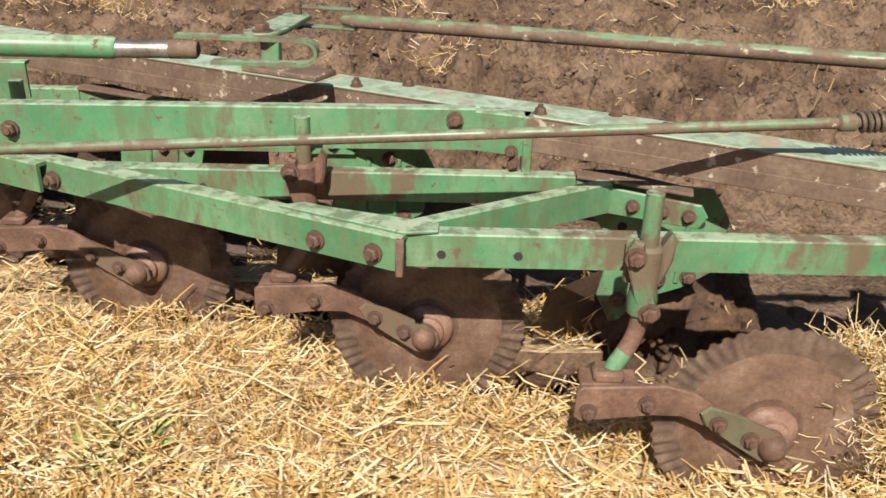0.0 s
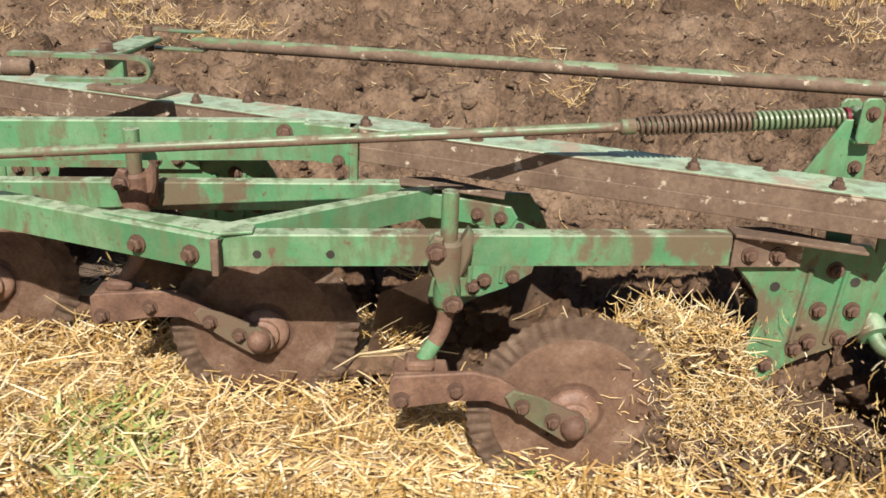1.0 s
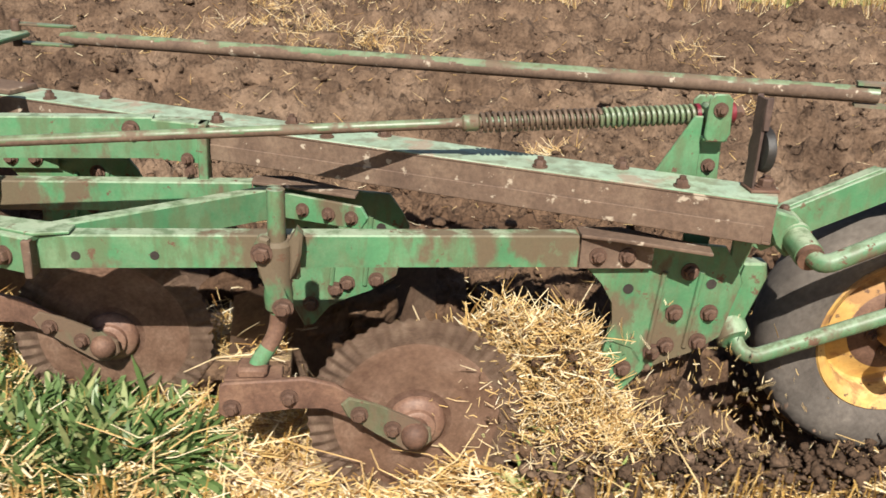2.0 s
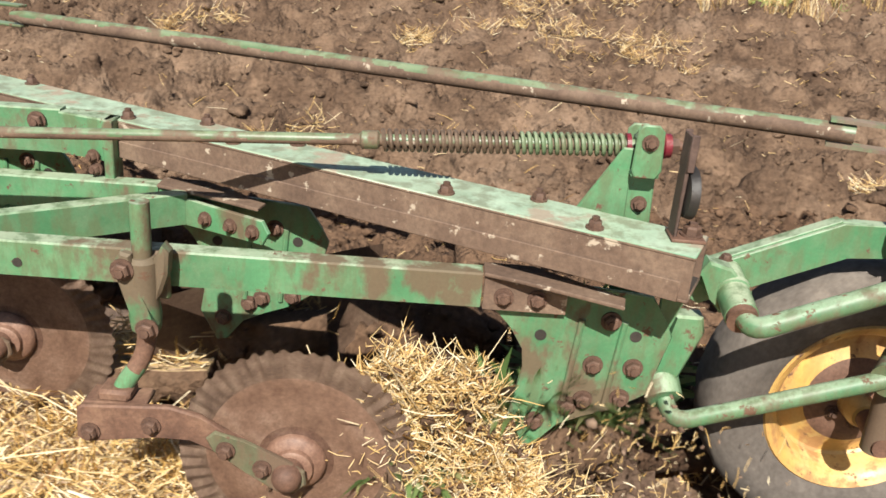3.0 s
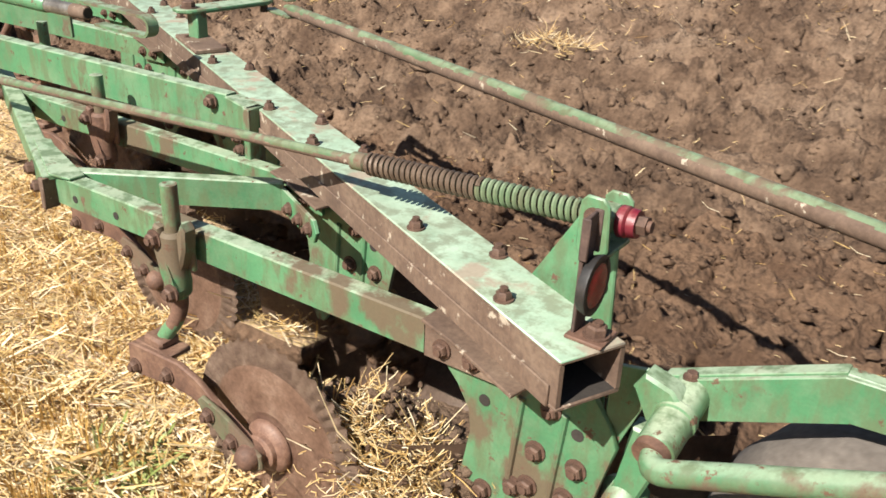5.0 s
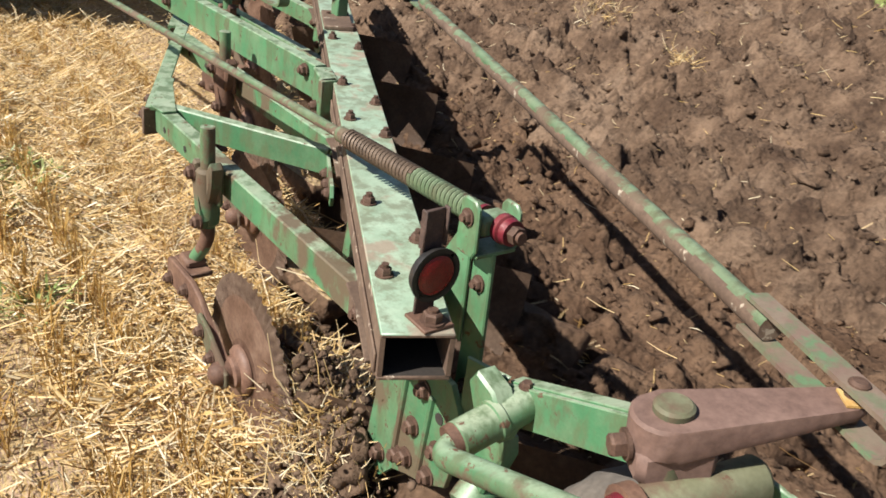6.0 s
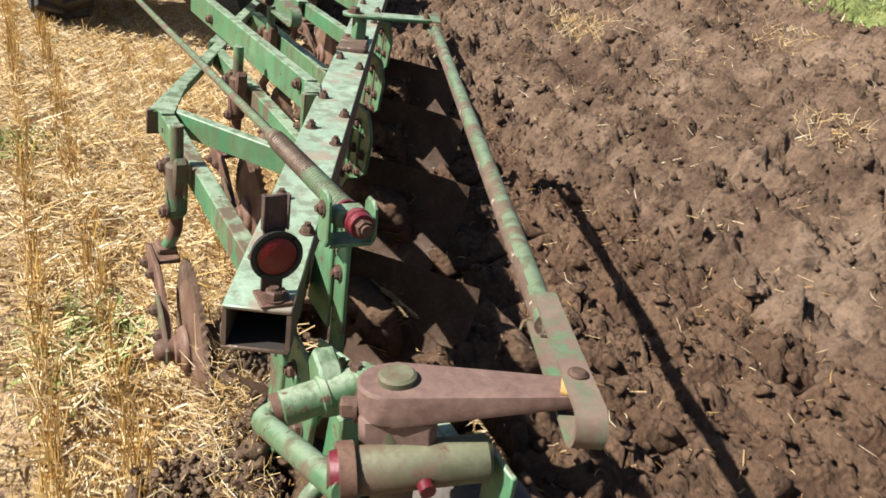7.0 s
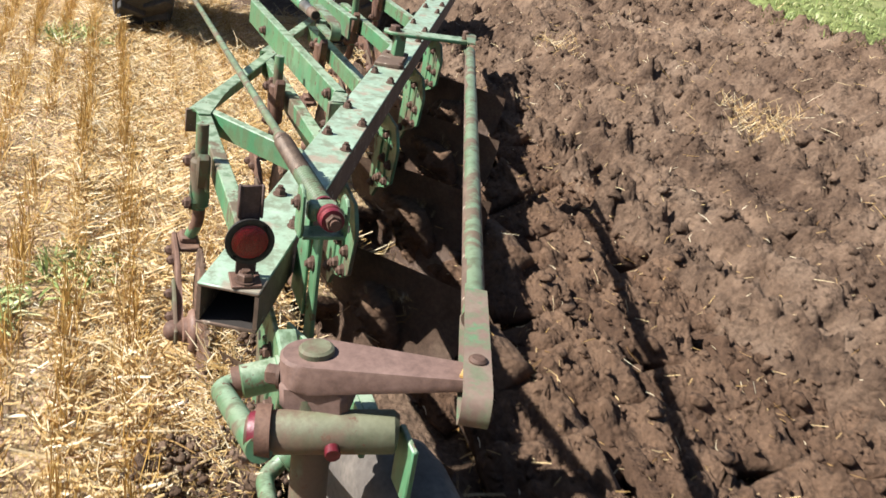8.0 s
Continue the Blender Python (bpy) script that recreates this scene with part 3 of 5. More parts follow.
def sod_mesh(seed):
    """A slab of soil, flat above and lumpy below."""
    nx, ny = 17, 20
    u, v = np.linspace(-SOD / 2 - 0.012, SOD / 2 + 0.012, nx), np.linspace(-WIDTH / 2, WIDTH / 2, ny)
    U, W = np.meshgrid(u, v, indexing="ij")
    o = seed * 7.7
    top = 0.012 * (vnoise(U + o, W, 0.12, 1) - 0.5)
    low = sod_low(U, W, o)
    jag = 0.02 * (vnoise(U * 3 + o, W * 3, 0.2, 6) - 0.5)
    A, B = np.stack([U, W, top], -1).reshape(-1, 3), np.stack([U + jag, W + jag, low], -1).reshape(-1, 3)
    idx = np.arange(nx * ny).reshape(nx, ny)
    q = np.stack([idx[:-1, :-1], idx[1:, :-1], idx[1:, 1:], idx[:-1, 1:]], -1).reshape(-1, 4)
    rim = np.r_[idx[:, 0], idx[-1, 1:], idx[-2::-1, -1], idx[0, -2:0:-1]]
    nxt = np.roll(rim, -1)
    off = nx * ny
    walls = np.stack([rim, rim + off, nxt + off, nxt], -1)
    me = fast_mesh("soil", np.r_[A, B], np.r_[q, (q + off)[:, ::-1], walls], STUBBLE_SOIL, True)
    me.materials.append(SLICE)
    me.polygons.foreach_set("material_index", np.r_[np.zeros(len(q)), np.ones(len(q) + len(walls))].astype(np.int32))
    return me


def sod_clods(seed):
    n = 46
    x, y = rng.uniform(-0.165, 0.165, n), rng.uniform(-0.19, 0.19, n)
    size = 0.004 + rng.gamma(1.2, 0.0075, n)
    V, F = scatter_lumps(CRUMBS, np.stack([x, y, sod_low(x, y, seed * 7.7) - 0.3 * size], -1), size)
    return fast_mesh("crumb", V, F, SLICE)


def sod_straw(seed):
    def lie(n):
        u, w = rng.uniform(-SOD / 2, SOD / 2, n), rng.uniform(-WIDTH / 2, WIDTH / 2, n)
        clump = 0.10 * np.clip(vnoise(u + 3 * seed, w, 0.10, 14) * 1.4 - 0.4, 0, 1)
        return np.stack([u, w, rng.uniform(0.0, 0.02, n) + clump * rng.random(n) ** 0.4], -1)
    short = seed >= 8
    return blades(140 if short else 430, lie, lambda n: rng.gamma(1.7, 0.020, n) + 0.010, 0.0024, lambda n: np.clip(rng.normal(0.92, 0.1, n), 0.4, 1.0), STRAW, "straw", straight=True)


def sod_long_straw(seed):
    def lie(n):
        u, w = rng.uniform(-SOD / 2, SOD / 2, n), rng.uniform(-WIDTH / 2, WIDTH / 2, n)
        clump = 0.10 * np.clip(vnoise(u + 3 * seed, w, 0.10, 14) * 1.4 - 0.4, 0, 1)
        return np.stack([u, w, rng.uniform(0.0, 0.02, n) + clump * rng.random(n) ** 0.4], -1)
    return blades(48, lie, lambda n: rng.gamma(3.0, 0.030, n) + 0.03, 0.0028, lambda n: np.clip(rng.normal(0.92, 0.1, n), 0.4, 1.0), STRAW, "long_straw", curl=0.5)


def sod_bits(seed):
    def lie(n):
        u, w = rng.uniform(-SOD / 2, SOD / 2, n), rng.uniform(-WIDTH / 2, WIDTH / 2, n)
        return np.stack([u, w, sod_low(u, w, seed * 7.7) - 0.012], -1)
    return blades(11, lie, lambda n: rng.gamma(1.7, 0.022, n) + 0.010, 0.0022, lambda n: np.clip(rng.normal(0.95, 0.08, n), 0.5, 1.0), STRAW, "loose_straw")


def sod_stubble(seed):
    def stand(n):
        y = rng.choice([-0.1, 0.09], n) + rng.normal(0, 0.016, n)
        return np.stack([rng.uniform(-SOD / 2, SOD / 2, n), y, np.full(n, -0.005)], -1)
    return blades(60, stand, lambda n: rng.uniform(0.05, 0.14, n), 0.0022, lambda n: np.abs(rng.normal(0.0, 0.35, n)).clip(0, 0.9), STUBBLE, "stubble")


# Where a sod stands beside its own share: metres behind it, then shift across, height, roll and yaw.
TURN = [(-0.30, 0, 0, 0, 0), (-0.12, 0.0, 0.05, 4, 2), (0.08, 0.0, 0.10, 12, 4), (0.30, 0.05, 0.10, 34, 6), (0.46, 0.16, 0.09, 74, 8), (0.64, 0.29, 0.05, 122, 7), (0.82, 0.40, 0.03, 164, 3), (1.10, 0.43, 0.01, 174, 0)]


def sod_pose(x, k, wild, t):
    behind = x + SPEED * t - (1.02 - STEP * k)
    cols = np.array(TURN)
    across, high, roll, yaw = (np.interp(behind, cols[:, 0], cols[:, i]) for i in (1, 2, 3, 4))
    done = np.clip((behind + 0.05) / 0.8, 0, 1)
    return pose(x + 0.05 * done * wild[0], EDGE + WIDTH * (k + 0.5) + across + 0.04 * done * wild[1], LAND + high + 0.02 * done * wild[2],
                -roll * (1 + 0.06 * wild[1]) + 6 * done * wild[0], 10 * done * wild[2], yaw + 14 * done * wild[0])


def sod_rows(x, k, wild):
    times = {0.0, SECONDS}
    for b, *_ in TURN:
        t = (1.02 - STEP * k + b - x) / SPEED
        if 0 < t < SECONDS:
            times.add(round(t * FPS) / FPS)
    return [(t, sod_pose(x, k, wild, t)) for t in sorted(times)]


SODS = []


def build_sods():
    soils, crumbs, straws, stubs = [sod_mesh(i) for i in range(6)], [sod_clods(i) for i in range(6)], [sod_straw(i) for i in range(11)], [sod_stubble(i) for i in range(6)]
    longs, bits = [sod_long_straw(i) for i in range(6)], [sod_bits(i) for i in range(6)]
    for k in range(BODIES):
        first = 1.02 - STEP * k + 0.75
        for i in range(64):
            x = first - SOD * i
            if x < -18.3:
                break
            kind_of = rng.integers(6)
            ob = new("furrow_slice", soils[kind_of])
            wild = rng.uniform(-1, 1, 3)
            ob.matrix_world = sod_pose(x, k, wild, 0.0)
            tagged(ob, "slice of straw-covered stubble soil that the plough turns over", "soil", group="furrow slices before the plough")
            far = k >= 2
            tagged(part("straw", straws[8 + rng.integers(3) if far else rng.integers(8)], STRAW, ob), kind="stuff")
            if not far:
                tagged(part("long_straw", longs[rng.integers(6)], STRAW, ob), kind="stuff")
                tagged(part("stubble", stubs[rng.integers(6)], STUBBLE, ob), kind="stuff")
            tagged(part("crumb", crumbs[kind_of], SLICE, ob), kind="stuff")
            tagged(part("loose_straw", bits[kind_of], STRAW, ob), kind="stuff")
            SODS.append((ob, x, k, wild))


build_ground()
build_field_cover()
build_clods()
build_sods()


# ---- the plough ----
ALONG, ACROSS = Vector((0.9095, -0.4157, 0)), Vector((0.4157, 0.9095, 0))
BEAM = Matrix((ALONG, ACROSS, Vector((0, 0, 1)))).transposed().to_4x4()
BEAM.translation = (1.107, 1.833, 0)
BEAM_TOP, BEAM_FOOT, BEAM_REAR, BEAM_FRONT = 0.945, 0.840, 0.570, -4.6
BAR_LOW, BAR_TOP = 0.710, 0.794
LAG = Vector((-STEP, WIDTH, 0))

plough = tagged(new("plough"), "old green mouldboard plough with rusty bolts and soiled discs", "plough")
DISCS = []
WHEELS = []


def build_beam():
    bm = bmesh.new()
    w0, w1, th = -0.030, 0.112, 0.010
    for lo, hi in (((BEAM_FRONT, w0, BEAM_TOP - th), (BEAM_REAR, w1, BEAM_TOP)), ((BEAM_FRONT, w0, BEAM_FOOT), (BEAM_REAR, w1, BEAM_FOOT + th))):
        block(bm, lo, hi, BEAM, 0.003)
    for lo, hi in (((BEAM_FRONT, w0 + 0.0005, BEAM_FOOT + th), (BEAM_REAR - 0.001, w0 + th, BEAM_TOP - th)), ((BEAM_FRONT, w1 - th, BEAM_FOOT + th), (BEAM_REAR - 0.001, w1 - 0.0005, BEAM_TOP - th))):
        block(bm, lo, hi, BEAM, 0.0)
    bm.normal_update()
    for f in bm.faces:
        c = BEAM.inverted() @ f.calc_center_median()
        n = BEAM.inverted().to_3x3() @ f.normal
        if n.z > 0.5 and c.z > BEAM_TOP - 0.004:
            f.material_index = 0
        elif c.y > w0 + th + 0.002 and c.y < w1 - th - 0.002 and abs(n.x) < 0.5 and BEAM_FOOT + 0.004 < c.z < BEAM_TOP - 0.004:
            # The hollow's shade, given to the inner faces as colour.
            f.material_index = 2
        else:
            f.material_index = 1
    beam = part("main_beam", bm, [GREEN_BEAM, DUST, HOLLOW_SHADE], plough, "hollow steel beam, pale green on top and brown with dust on its sides")
    bm = bmesh.new()
    block(bm, (BEAM_FRONT, w0 - 0.006, BEAM_FOOT + 0.002), (BEAM_REAR - 0.02, w0 - 0.0005, BEAM_FOOT + 0.048), BEAM, 0.002)
    part("side_strip", bm, DUST, beam)
    for k in range(BODIES):
        for u, v in ((0.0, 0), (0.350, 0), (0.190, 0.092), (0.482, 0.092)):
            if k == 0 and u > 0.4:
                continue
            bm = bolt(bmesh.new(), (0, 0, 0), (0, 0, 1), 0.028, 0.019, 0.008)
            part("bolt", bm, BOLT, beam, at=Matrix.Translation(BEAM @ Vector((u - 0.950 * k, v, BEAM_TOP))) @ pose(0, 0, 0, 0, 0, 17 * k + 90 * u))


def bolt_set(owner, spots, normal, size=0.026, high=0.016):
    for p in spots:
        part("bolt", bolt(bmesh.new(), (0, 0, 0), normal, size, high, 0.006), BOLT, owner, at=Matrix.Translation(p))


def build_body(k):
    """A share's carrier: the bar that runs forward under the beam, its foot plate, mouldboard and share."""
    o = LAG * k
    ox, oy = o.x, o.y
    bar = part("carrier_bar", angle_bar(bmesh.new(), (-0.145 + ox, 1.704 + oy), (1.205 + ox, 1.742 + oy), BAR_LOW, BAR_TOP, 0.05), GREEN, plough, smooth=False)
    bm = angle_bar(bmesh.new(), (1.210 + ox, 1.738 + oy), (1.40 + ox, 1.742 + oy), BAR_LOW - 0.002, BAR_TOP - 0.004, 0.03)
    part("carrier_end", bm, DUST if k == 0 else GREEN, bar, "dust-brown end of the carrier bar", smooth=False)
    bm = plate(bmesh.new(), [(1.207, 1.728), (1.30, 1.700), (1.50, 1.612), (1.51, 1.66), (1.32, 1.79), (1.207, 1.79)], 0.009, Matrix.Translation(o) @ Matrix.Translation((0, 0, BAR_TOP + 0.004)), 0.002)
    part("wedge_flange", bm, DUST, bar)
    bolt_set(bar, [(1.256 + ox, 1.738 + oy, 0.742), (1.332 + ox, 1.738 + oy, 0.742)], (0, -1, 0), 0.032)
    # Each hole is a flat disc with its shade put into the colour.
    for x in (-0.012, 0.169):
        bm = bmesh.new()
        tube(bm, [(x + ox, 1.7045 + oy + 0.028 * (x + 0.145), 0.742), (x + ox, 1.7025 + oy + 0.028 * (x + 0.145), 0.742)], 0.011, 14)
        part("hole", bm, HOLLOW_SHADE, bar)
    outline = [(1.236, 0.698), (1.285, 0.655), (1.318, 0.60), (1.325, 0.545), (1.312, 0.48), (1.300, 0.42), (1.345, 0.33), (1.375, 0.335), (1.42, 0.40), (1.48, 0.43), (1.545, 0.448), (1.625, 0.50), (1.635, 0.56), (1.66, 0.66), (1.64, 0.70), (1.60, 0.76), (1.40, 0.775)]
    bm = plate(bmesh.new(), outline, 0.014, Matrix.Translation(o) @ upright(1.772), 0.003)
    foot = part("foot_plate", bm, GREEN, plough, "scraped green foot plate with large rusty bolts")
    bolt_set(foot, [Vector(p) + o for p in ((1.486, 1.765, 0.572), (1.581, 1.765, 0.572), (1.365, 1.765, 0.405), (1.475, 1.765, 0.475), (1.562, 1.765, 0.487), (1.44, 1.765, 0.455), (1.512, 1.765, 0.69))], (0, -1, 0), 0.034, 0.02)
    for x, z in ((1.354, 0.640), (1.575, 0.655)):
        part("hole", tube(bmesh.new(), [(x + ox, 1.7652 + oy, z), (x + ox, 1.763 + oy, z)], 0.014, 14), HOLLOW_SHADE, foot)
    # Fluted strengthening ribs.
    for x in (1.435, 1.535):
        part("rib", tube(bmesh.new(), [(x + ox - 0.008, 1.764 + oy, 0.47), (x + ox + 0.01, 1.763 + oy, 0.69)], 0.008, 8), GREEN, foot)
    # The mouldboard: a twisted sheet from shin to wing.
    bm = bmesh.new()
    grid = []
    nu, nv = 15, 10
    for i in range(nu):
        u = i / (nu - 1)
        col = []
        for j in range(nv):
            v = j / (nv - 1)
            x = 1.15 + 0.63 * u + 0.08 * (1 - v) * (1 - u) * -1
            lean = -0.10 + 0.22 * u + 0.10 * u * u
            y = 1.745 + 0.33 * u**1.35 + lean * (v - 0.35) * 0.9 - 0.10 * math.sin(math.pi * v) * -1 * (0.4 + 0.6 * u) * 0.6
            z = -0.03 + (0.46 + 0.08 * math.sin(math.pi * (0.15 + 0.6 * u)) - 0.04 * u) * v + 0.04 * u
            col.append(bm.verts.new((x + ox, y + oy, z)))
        grid.append(col)
    for i in range(nu - 1):
        for j in range(nv - 1):
            bm.faces.new((grid[i][j], grid[i + 1][j], grid[i + 1][j + 1], grid[i][j + 1]))
    bmesh.ops.solidify(bm, geom=bm.faces[:], thickness=0.008)
    board = part("mouldboard", bm, SCOURED, plough, "curved earth-polished mouldboard")
    bm = plate(bmesh.new(), [(0, 0), (0.24, 0.36), (0.36, 0.36), (0.10, -0.02)], 0.014, Matrix.Translation((1.0 + ox, 1.72 + oy, -0.02)) @ pose(0, 0, 0, 14, -6, 0))
    part("share", bm, STEEL, board, "worn bare steel share")


def soiled_bend(bm, k):
    """Marks the rubbed middle of a shank as bare brown steel."""
    bm.normal_update()
    for f in bm.faces:
        p = f.calc_center_median()
        f.material_index = int(0.525 < p.z + 0.03 * noise.noise(p * 25) < 0.63 and k == 0 or k > 0 and p.z < 0.7)
    return bm


COULTER_SHIFT = [(0, 0, 0), (0, 0, 0.037), (-0.10, 0, 0.012), (-0.10, 0, 0.012), (-0.10, 0, 0.012)]


def build_coulter(k):
    o = LAG * k + Vector(COULTER_SHIFT[k])
    T = Matrix.Translation(o)
    # The cranked shank and the clamp that holds it to its bar.
    shank = part("coulter", soiled_bend(tube(bmesh.new(), [T @ Vector(p) for p in bent([(0.463, 1.678, 0.925), (0.463, 1.678, 0.915), (0.462, 1.678, 0.56), (0.405, 1.655, 0.475), (0.395, 1.652, 0.42)], 0.08)], 0.0215, 16), k), [GREEN, RUST], plough, "cranked round coulter shank, green paint worn through")
    bm = bmesh.new()
    block(bm, (0.415, 1.690, 0.690), (0.515, 1.705, 0.805), T, 0.006)
    tube(bm, [T @ Vector((0.463, 1.677, z)) for z in (0.618, 0.625, 0.66, 0.70, 0.745, 0.79, 0.800)], [0.026, 0.033, 0.036, 0.031, 0.034, 0.035, 0.027], 14)
    plate(bm, [(0.412, 0.795), (0.425, 0.818), (0.448, 0.812), (0.458, 0.735), (0.472, 0.69), (0.498, 0.645), (0.490, 0.617), (0.462, 0.612), (0.438, 0.68), (0.415, 0.75)], 0.026, T @ upright(1.658), 0.006)
    plate(bm, [(0.492, 0.800), (0.510, 0.832), (0.524, 0.815), (0.520, 0.765), (0.505, 0.72), (0.492, 0.70)], 0.045, T @ upright(1.682), 0.007)
    clamp = part("clamp", bm, RUST if k else GREEN_WORN, shank, "rust-brown forged clamp" if k else "forged clamp in worn green paint")
    bolt_set(clamp, [T @ Vector((0.430, 1.645, 0.778)), T @ Vector((0.476, 1.645, 0.638))], (0, -1, 0), 0.036, 0.02)
    # The swing arm, which carries the disc.
    outline = [(0.318, 0.372), (0.322, 0.448), (0.335, 0.458), (0.53, 0.470), (0.60, 0.452), (0.66, 0.412), (0.72, 0.375), (0.79, 0.352), (0.825, 0.33), (0.828, 0.30), (0.805, 0.278), (0.77, 0.282), (0.70, 0.318), (0.63, 0.368), (0.575, 0.392), (0.50, 0.392), (0.335, 0.360)]
    arm = part("swing_arm", plate(bmesh.new(), outline, 0.018, T @ upright(1.606), 0.004), RUST, shank, "soil-brown forged swing arm")
    bm = block(bmesh.new(), (0.330, 1.615, 0.440), (0.470, 1.69, 0.458), T @ pose(0, 0, 0), 0.004)
    block(bm, (0.360, 1.62, 0.455), (0.435, 1.685, 0.485), T, 0.008)
    part("seat", bm, RUST, arm)
    bm = plate(bmesh.new(), [(0.615, 0.405), (0.635, 0.425), (0.70, 0.405), (0.80, 0.358), (0.838, 0.335), (0.842, 0.30), (0.812, 0.270), (0.775, 0.272), (0.70, 0.325), (0.63, 0.372)], 0.012, T @ upright(1.588), 0.004)
    part("hub_plate", bm, OLIVE, arm)
    bolt_set(arm, [T @ Vector(p) for p in ((0.351, 1.597, 0.392), (0.489, 1.597, 0.420), (0.660, 1.582, 0.380), (0.742, 1.582, 0.338))], (0, -1, 0), 0.031, 0.019)
    bm = bmesh.new()
    tube(bm, [T @ Vector((0.798, y, 0.318)) for y in (1.64, 1.59, 1.572, 1.558, 1.550)], [0.036, 0.036, 0.034, 0.026, 0.010], 18)
    part("hub_cap", bm, RUST, arm)
    # The disc, its rim pressed into ripples.
    bm = bmesh.new()
    rings, seg = [0.0, 0.045, 0.060, 0.075, 0.090, 0.12, 0.17, 0.205, 0.214, 0.220, 0.236, 0.258, 0.280], 208
    last = None
    top = bm.verts.new((0, -0.024, 0))
    for r in rings[1:]:
        ring = []
        for s in range(seg):
            a = 2 * math.pi * s / seg
            rip = max(0.0, min(1.0, (r - 0.212) / 0.022))
            dish = -0.024 if r < 0.065 else -0.018 * math.cos(math.pi * r / 0.58)
            rr = r + ((0.004 * math.sin(52 * a + 1.0) + 0.003 * noise.noise(Vector((6 * math.cos(a), 6 * math.sin(a), k)))) if r > 0.27 else 0)
            caked = 0.65 + 0.7 * noise.noise(Vector((3 * math.cos(a), 3 * math.sin(a), 5 * r)))
            ring.append(bm.verts.new((rr * math.cos(a), dish + 0.0055 * rip * caked * math.sin(52 * a + 0.5 * caked), rr * math.sin(a))))
        for s in range(seg):
            if last is None:
                bm.faces.new((top, ring[s], ring[(s + 1) % seg]))
            else:
                bm.faces.new((last[s], ring[s], ring[(s + 1) % seg], last[(s + 1) % seg]))
        last = ring
    for f in bm.faces:
        r = math.hypot(f.calc_center_median().x, f.calc_center_median().z)
        f.material_index = 1 if r > 0.21 else 2 if r < 0.10 else 0
    bmesh.ops.solidify(bm, geom=bm.faces[:], thickness=0.005)
    hub = Vector((0.806, 1.668, 0.318)) + o
    disc = part("disc", bm, [DISC, DISC_RIM, DISC_HUB], shank, "rippled coulter disc with an earth-brown face", at=Matrix.Translation(hub))
    bm = tube(bmesh.new(), [(0, y, 0) for y in (-0.060, -0.056, -0.044, -0.038, -0.027, -0.021)], [0.040, 0.046, 0.048, 0.066, 0.074, 0.074], 28)
    part("hub_flange", bm, DISC_HUB, disc)
    DISCS.append((disc, hub))


def build_frame():
    # Stringers outside the carrier bars, and the brace back to the beam.
    bm = angle_bar(bmesh.new(), (-1.335, 2.222), (-0.105, 1.672), BAR_LOW - 0.002, BAR_TOP + 0.002, 0.055)
    ob = part("stringer", bm, GREEN, plough, smooth=False)
    bolt_set(ob, [(-1.116, 2.122 - 0.004, 0.745), (-0.318, 1.765, 0.745), (-0.172, 1.700, 0.745)], (-0.41, -0.91, 0), 0.034, 0.022)
    bm = block(bmesh.new(), (-0.118, 1.664, BAR_LOW - 0.012), (-0.098, 1.712, BAR_TOP), Matrix(), 0.003)
    part("end_plate", bm, DUST, ob)
    bm = plate(bmesh.new(), [(-0.42, 1.835), (-0.10, 1.69), (-0.02, 1.705), (-0.02, 1.752), (-0.30, 1.835), (-0.36, 1.862)], 0.008, Matrix.Translation((0, 0, BAR_TOP + 0.006)), 0.002)
    part("corner_plate", bm, GREEN, ob)
    bm = angle_bar(bmesh.new(), (-0.085, 1.738), (0.440, 2.080), BAR_LOW + 0.004, BAR_TOP + 0.006, 0.04)
    ob = part("brace", bm, GREEN, plough, smooth=False)
    bm = plate(bmesh.new(), [(0.40, 0.71), (0.44, 0.785), (0.68, 0.78), (0.70, 0.75), (0.68, 0.715)], 0.012, Matrix.Translation((0, 0, 0)) @ Matrix.Translation((0.44, 2.082, 0)) @ BEAM.to_3x3().to_4x4() @ Matrix.Translation((-0.44, 0, 0)) @ upright(0.0), 0.002)
    part("brace_end", bm, GREEN, ob)
    bolt_set(ob, [Vector((0.44, 2.075, 0.745)) + ALONG * d for d in (0.06, 0.14, 0.21)], -ACROSS, 0.028)
    bm = angle_bar(bmesh.new(), (-2.25, 2.60), (-1.15, 2.10), BAR_LOW, BAR_TOP, 0.055)
    part("stringer", bm, GREEN, plough, smooth=False)
    # The tall front bar that meets the beam's side.
    bm = angle_bar(bmesh.new(), (-1.62, 2.105), (0.065, 2.215), 0.838, 0.957, 0.045, 0.012)
    bar = part("upper_bar", bm, GREEN, plough, smooth=False)
    bm = angle_bar(bmesh.new(), (0.062, 2.210), (0.205, 2.168), 0.838, 0.952, 0.06, 0.012)
    part("bar_end", bm, GREEN, bar, smooth=False)
    bm = block(bmesh.new(), (0.195, 2.160, 0.775), (0.222, 2.225, 0.952), Matrix(), 0.003)
    part("end_plate", bm, GREEN, bar)
    bolt_set(bar, [(-1.218, 2.128, 0.885), (0.005, 2.206, 0.925)], (0.06, -1, 0), 0.034, 0.022)
    bolt_set(bar, [(0.165, 2.170, 0.850), (0.172, 2.168, 0.815)], (-0.28, -0.96, 0), 0.026, 0.018)
    bm = angle_bar(bmesh.new(), (-2.7, 2.50), (-1.40, 2.62), 0.838, 0.957, 0.045, 0.012)
    part("upper_bar", bm, GREEN, plough, smooth=False)


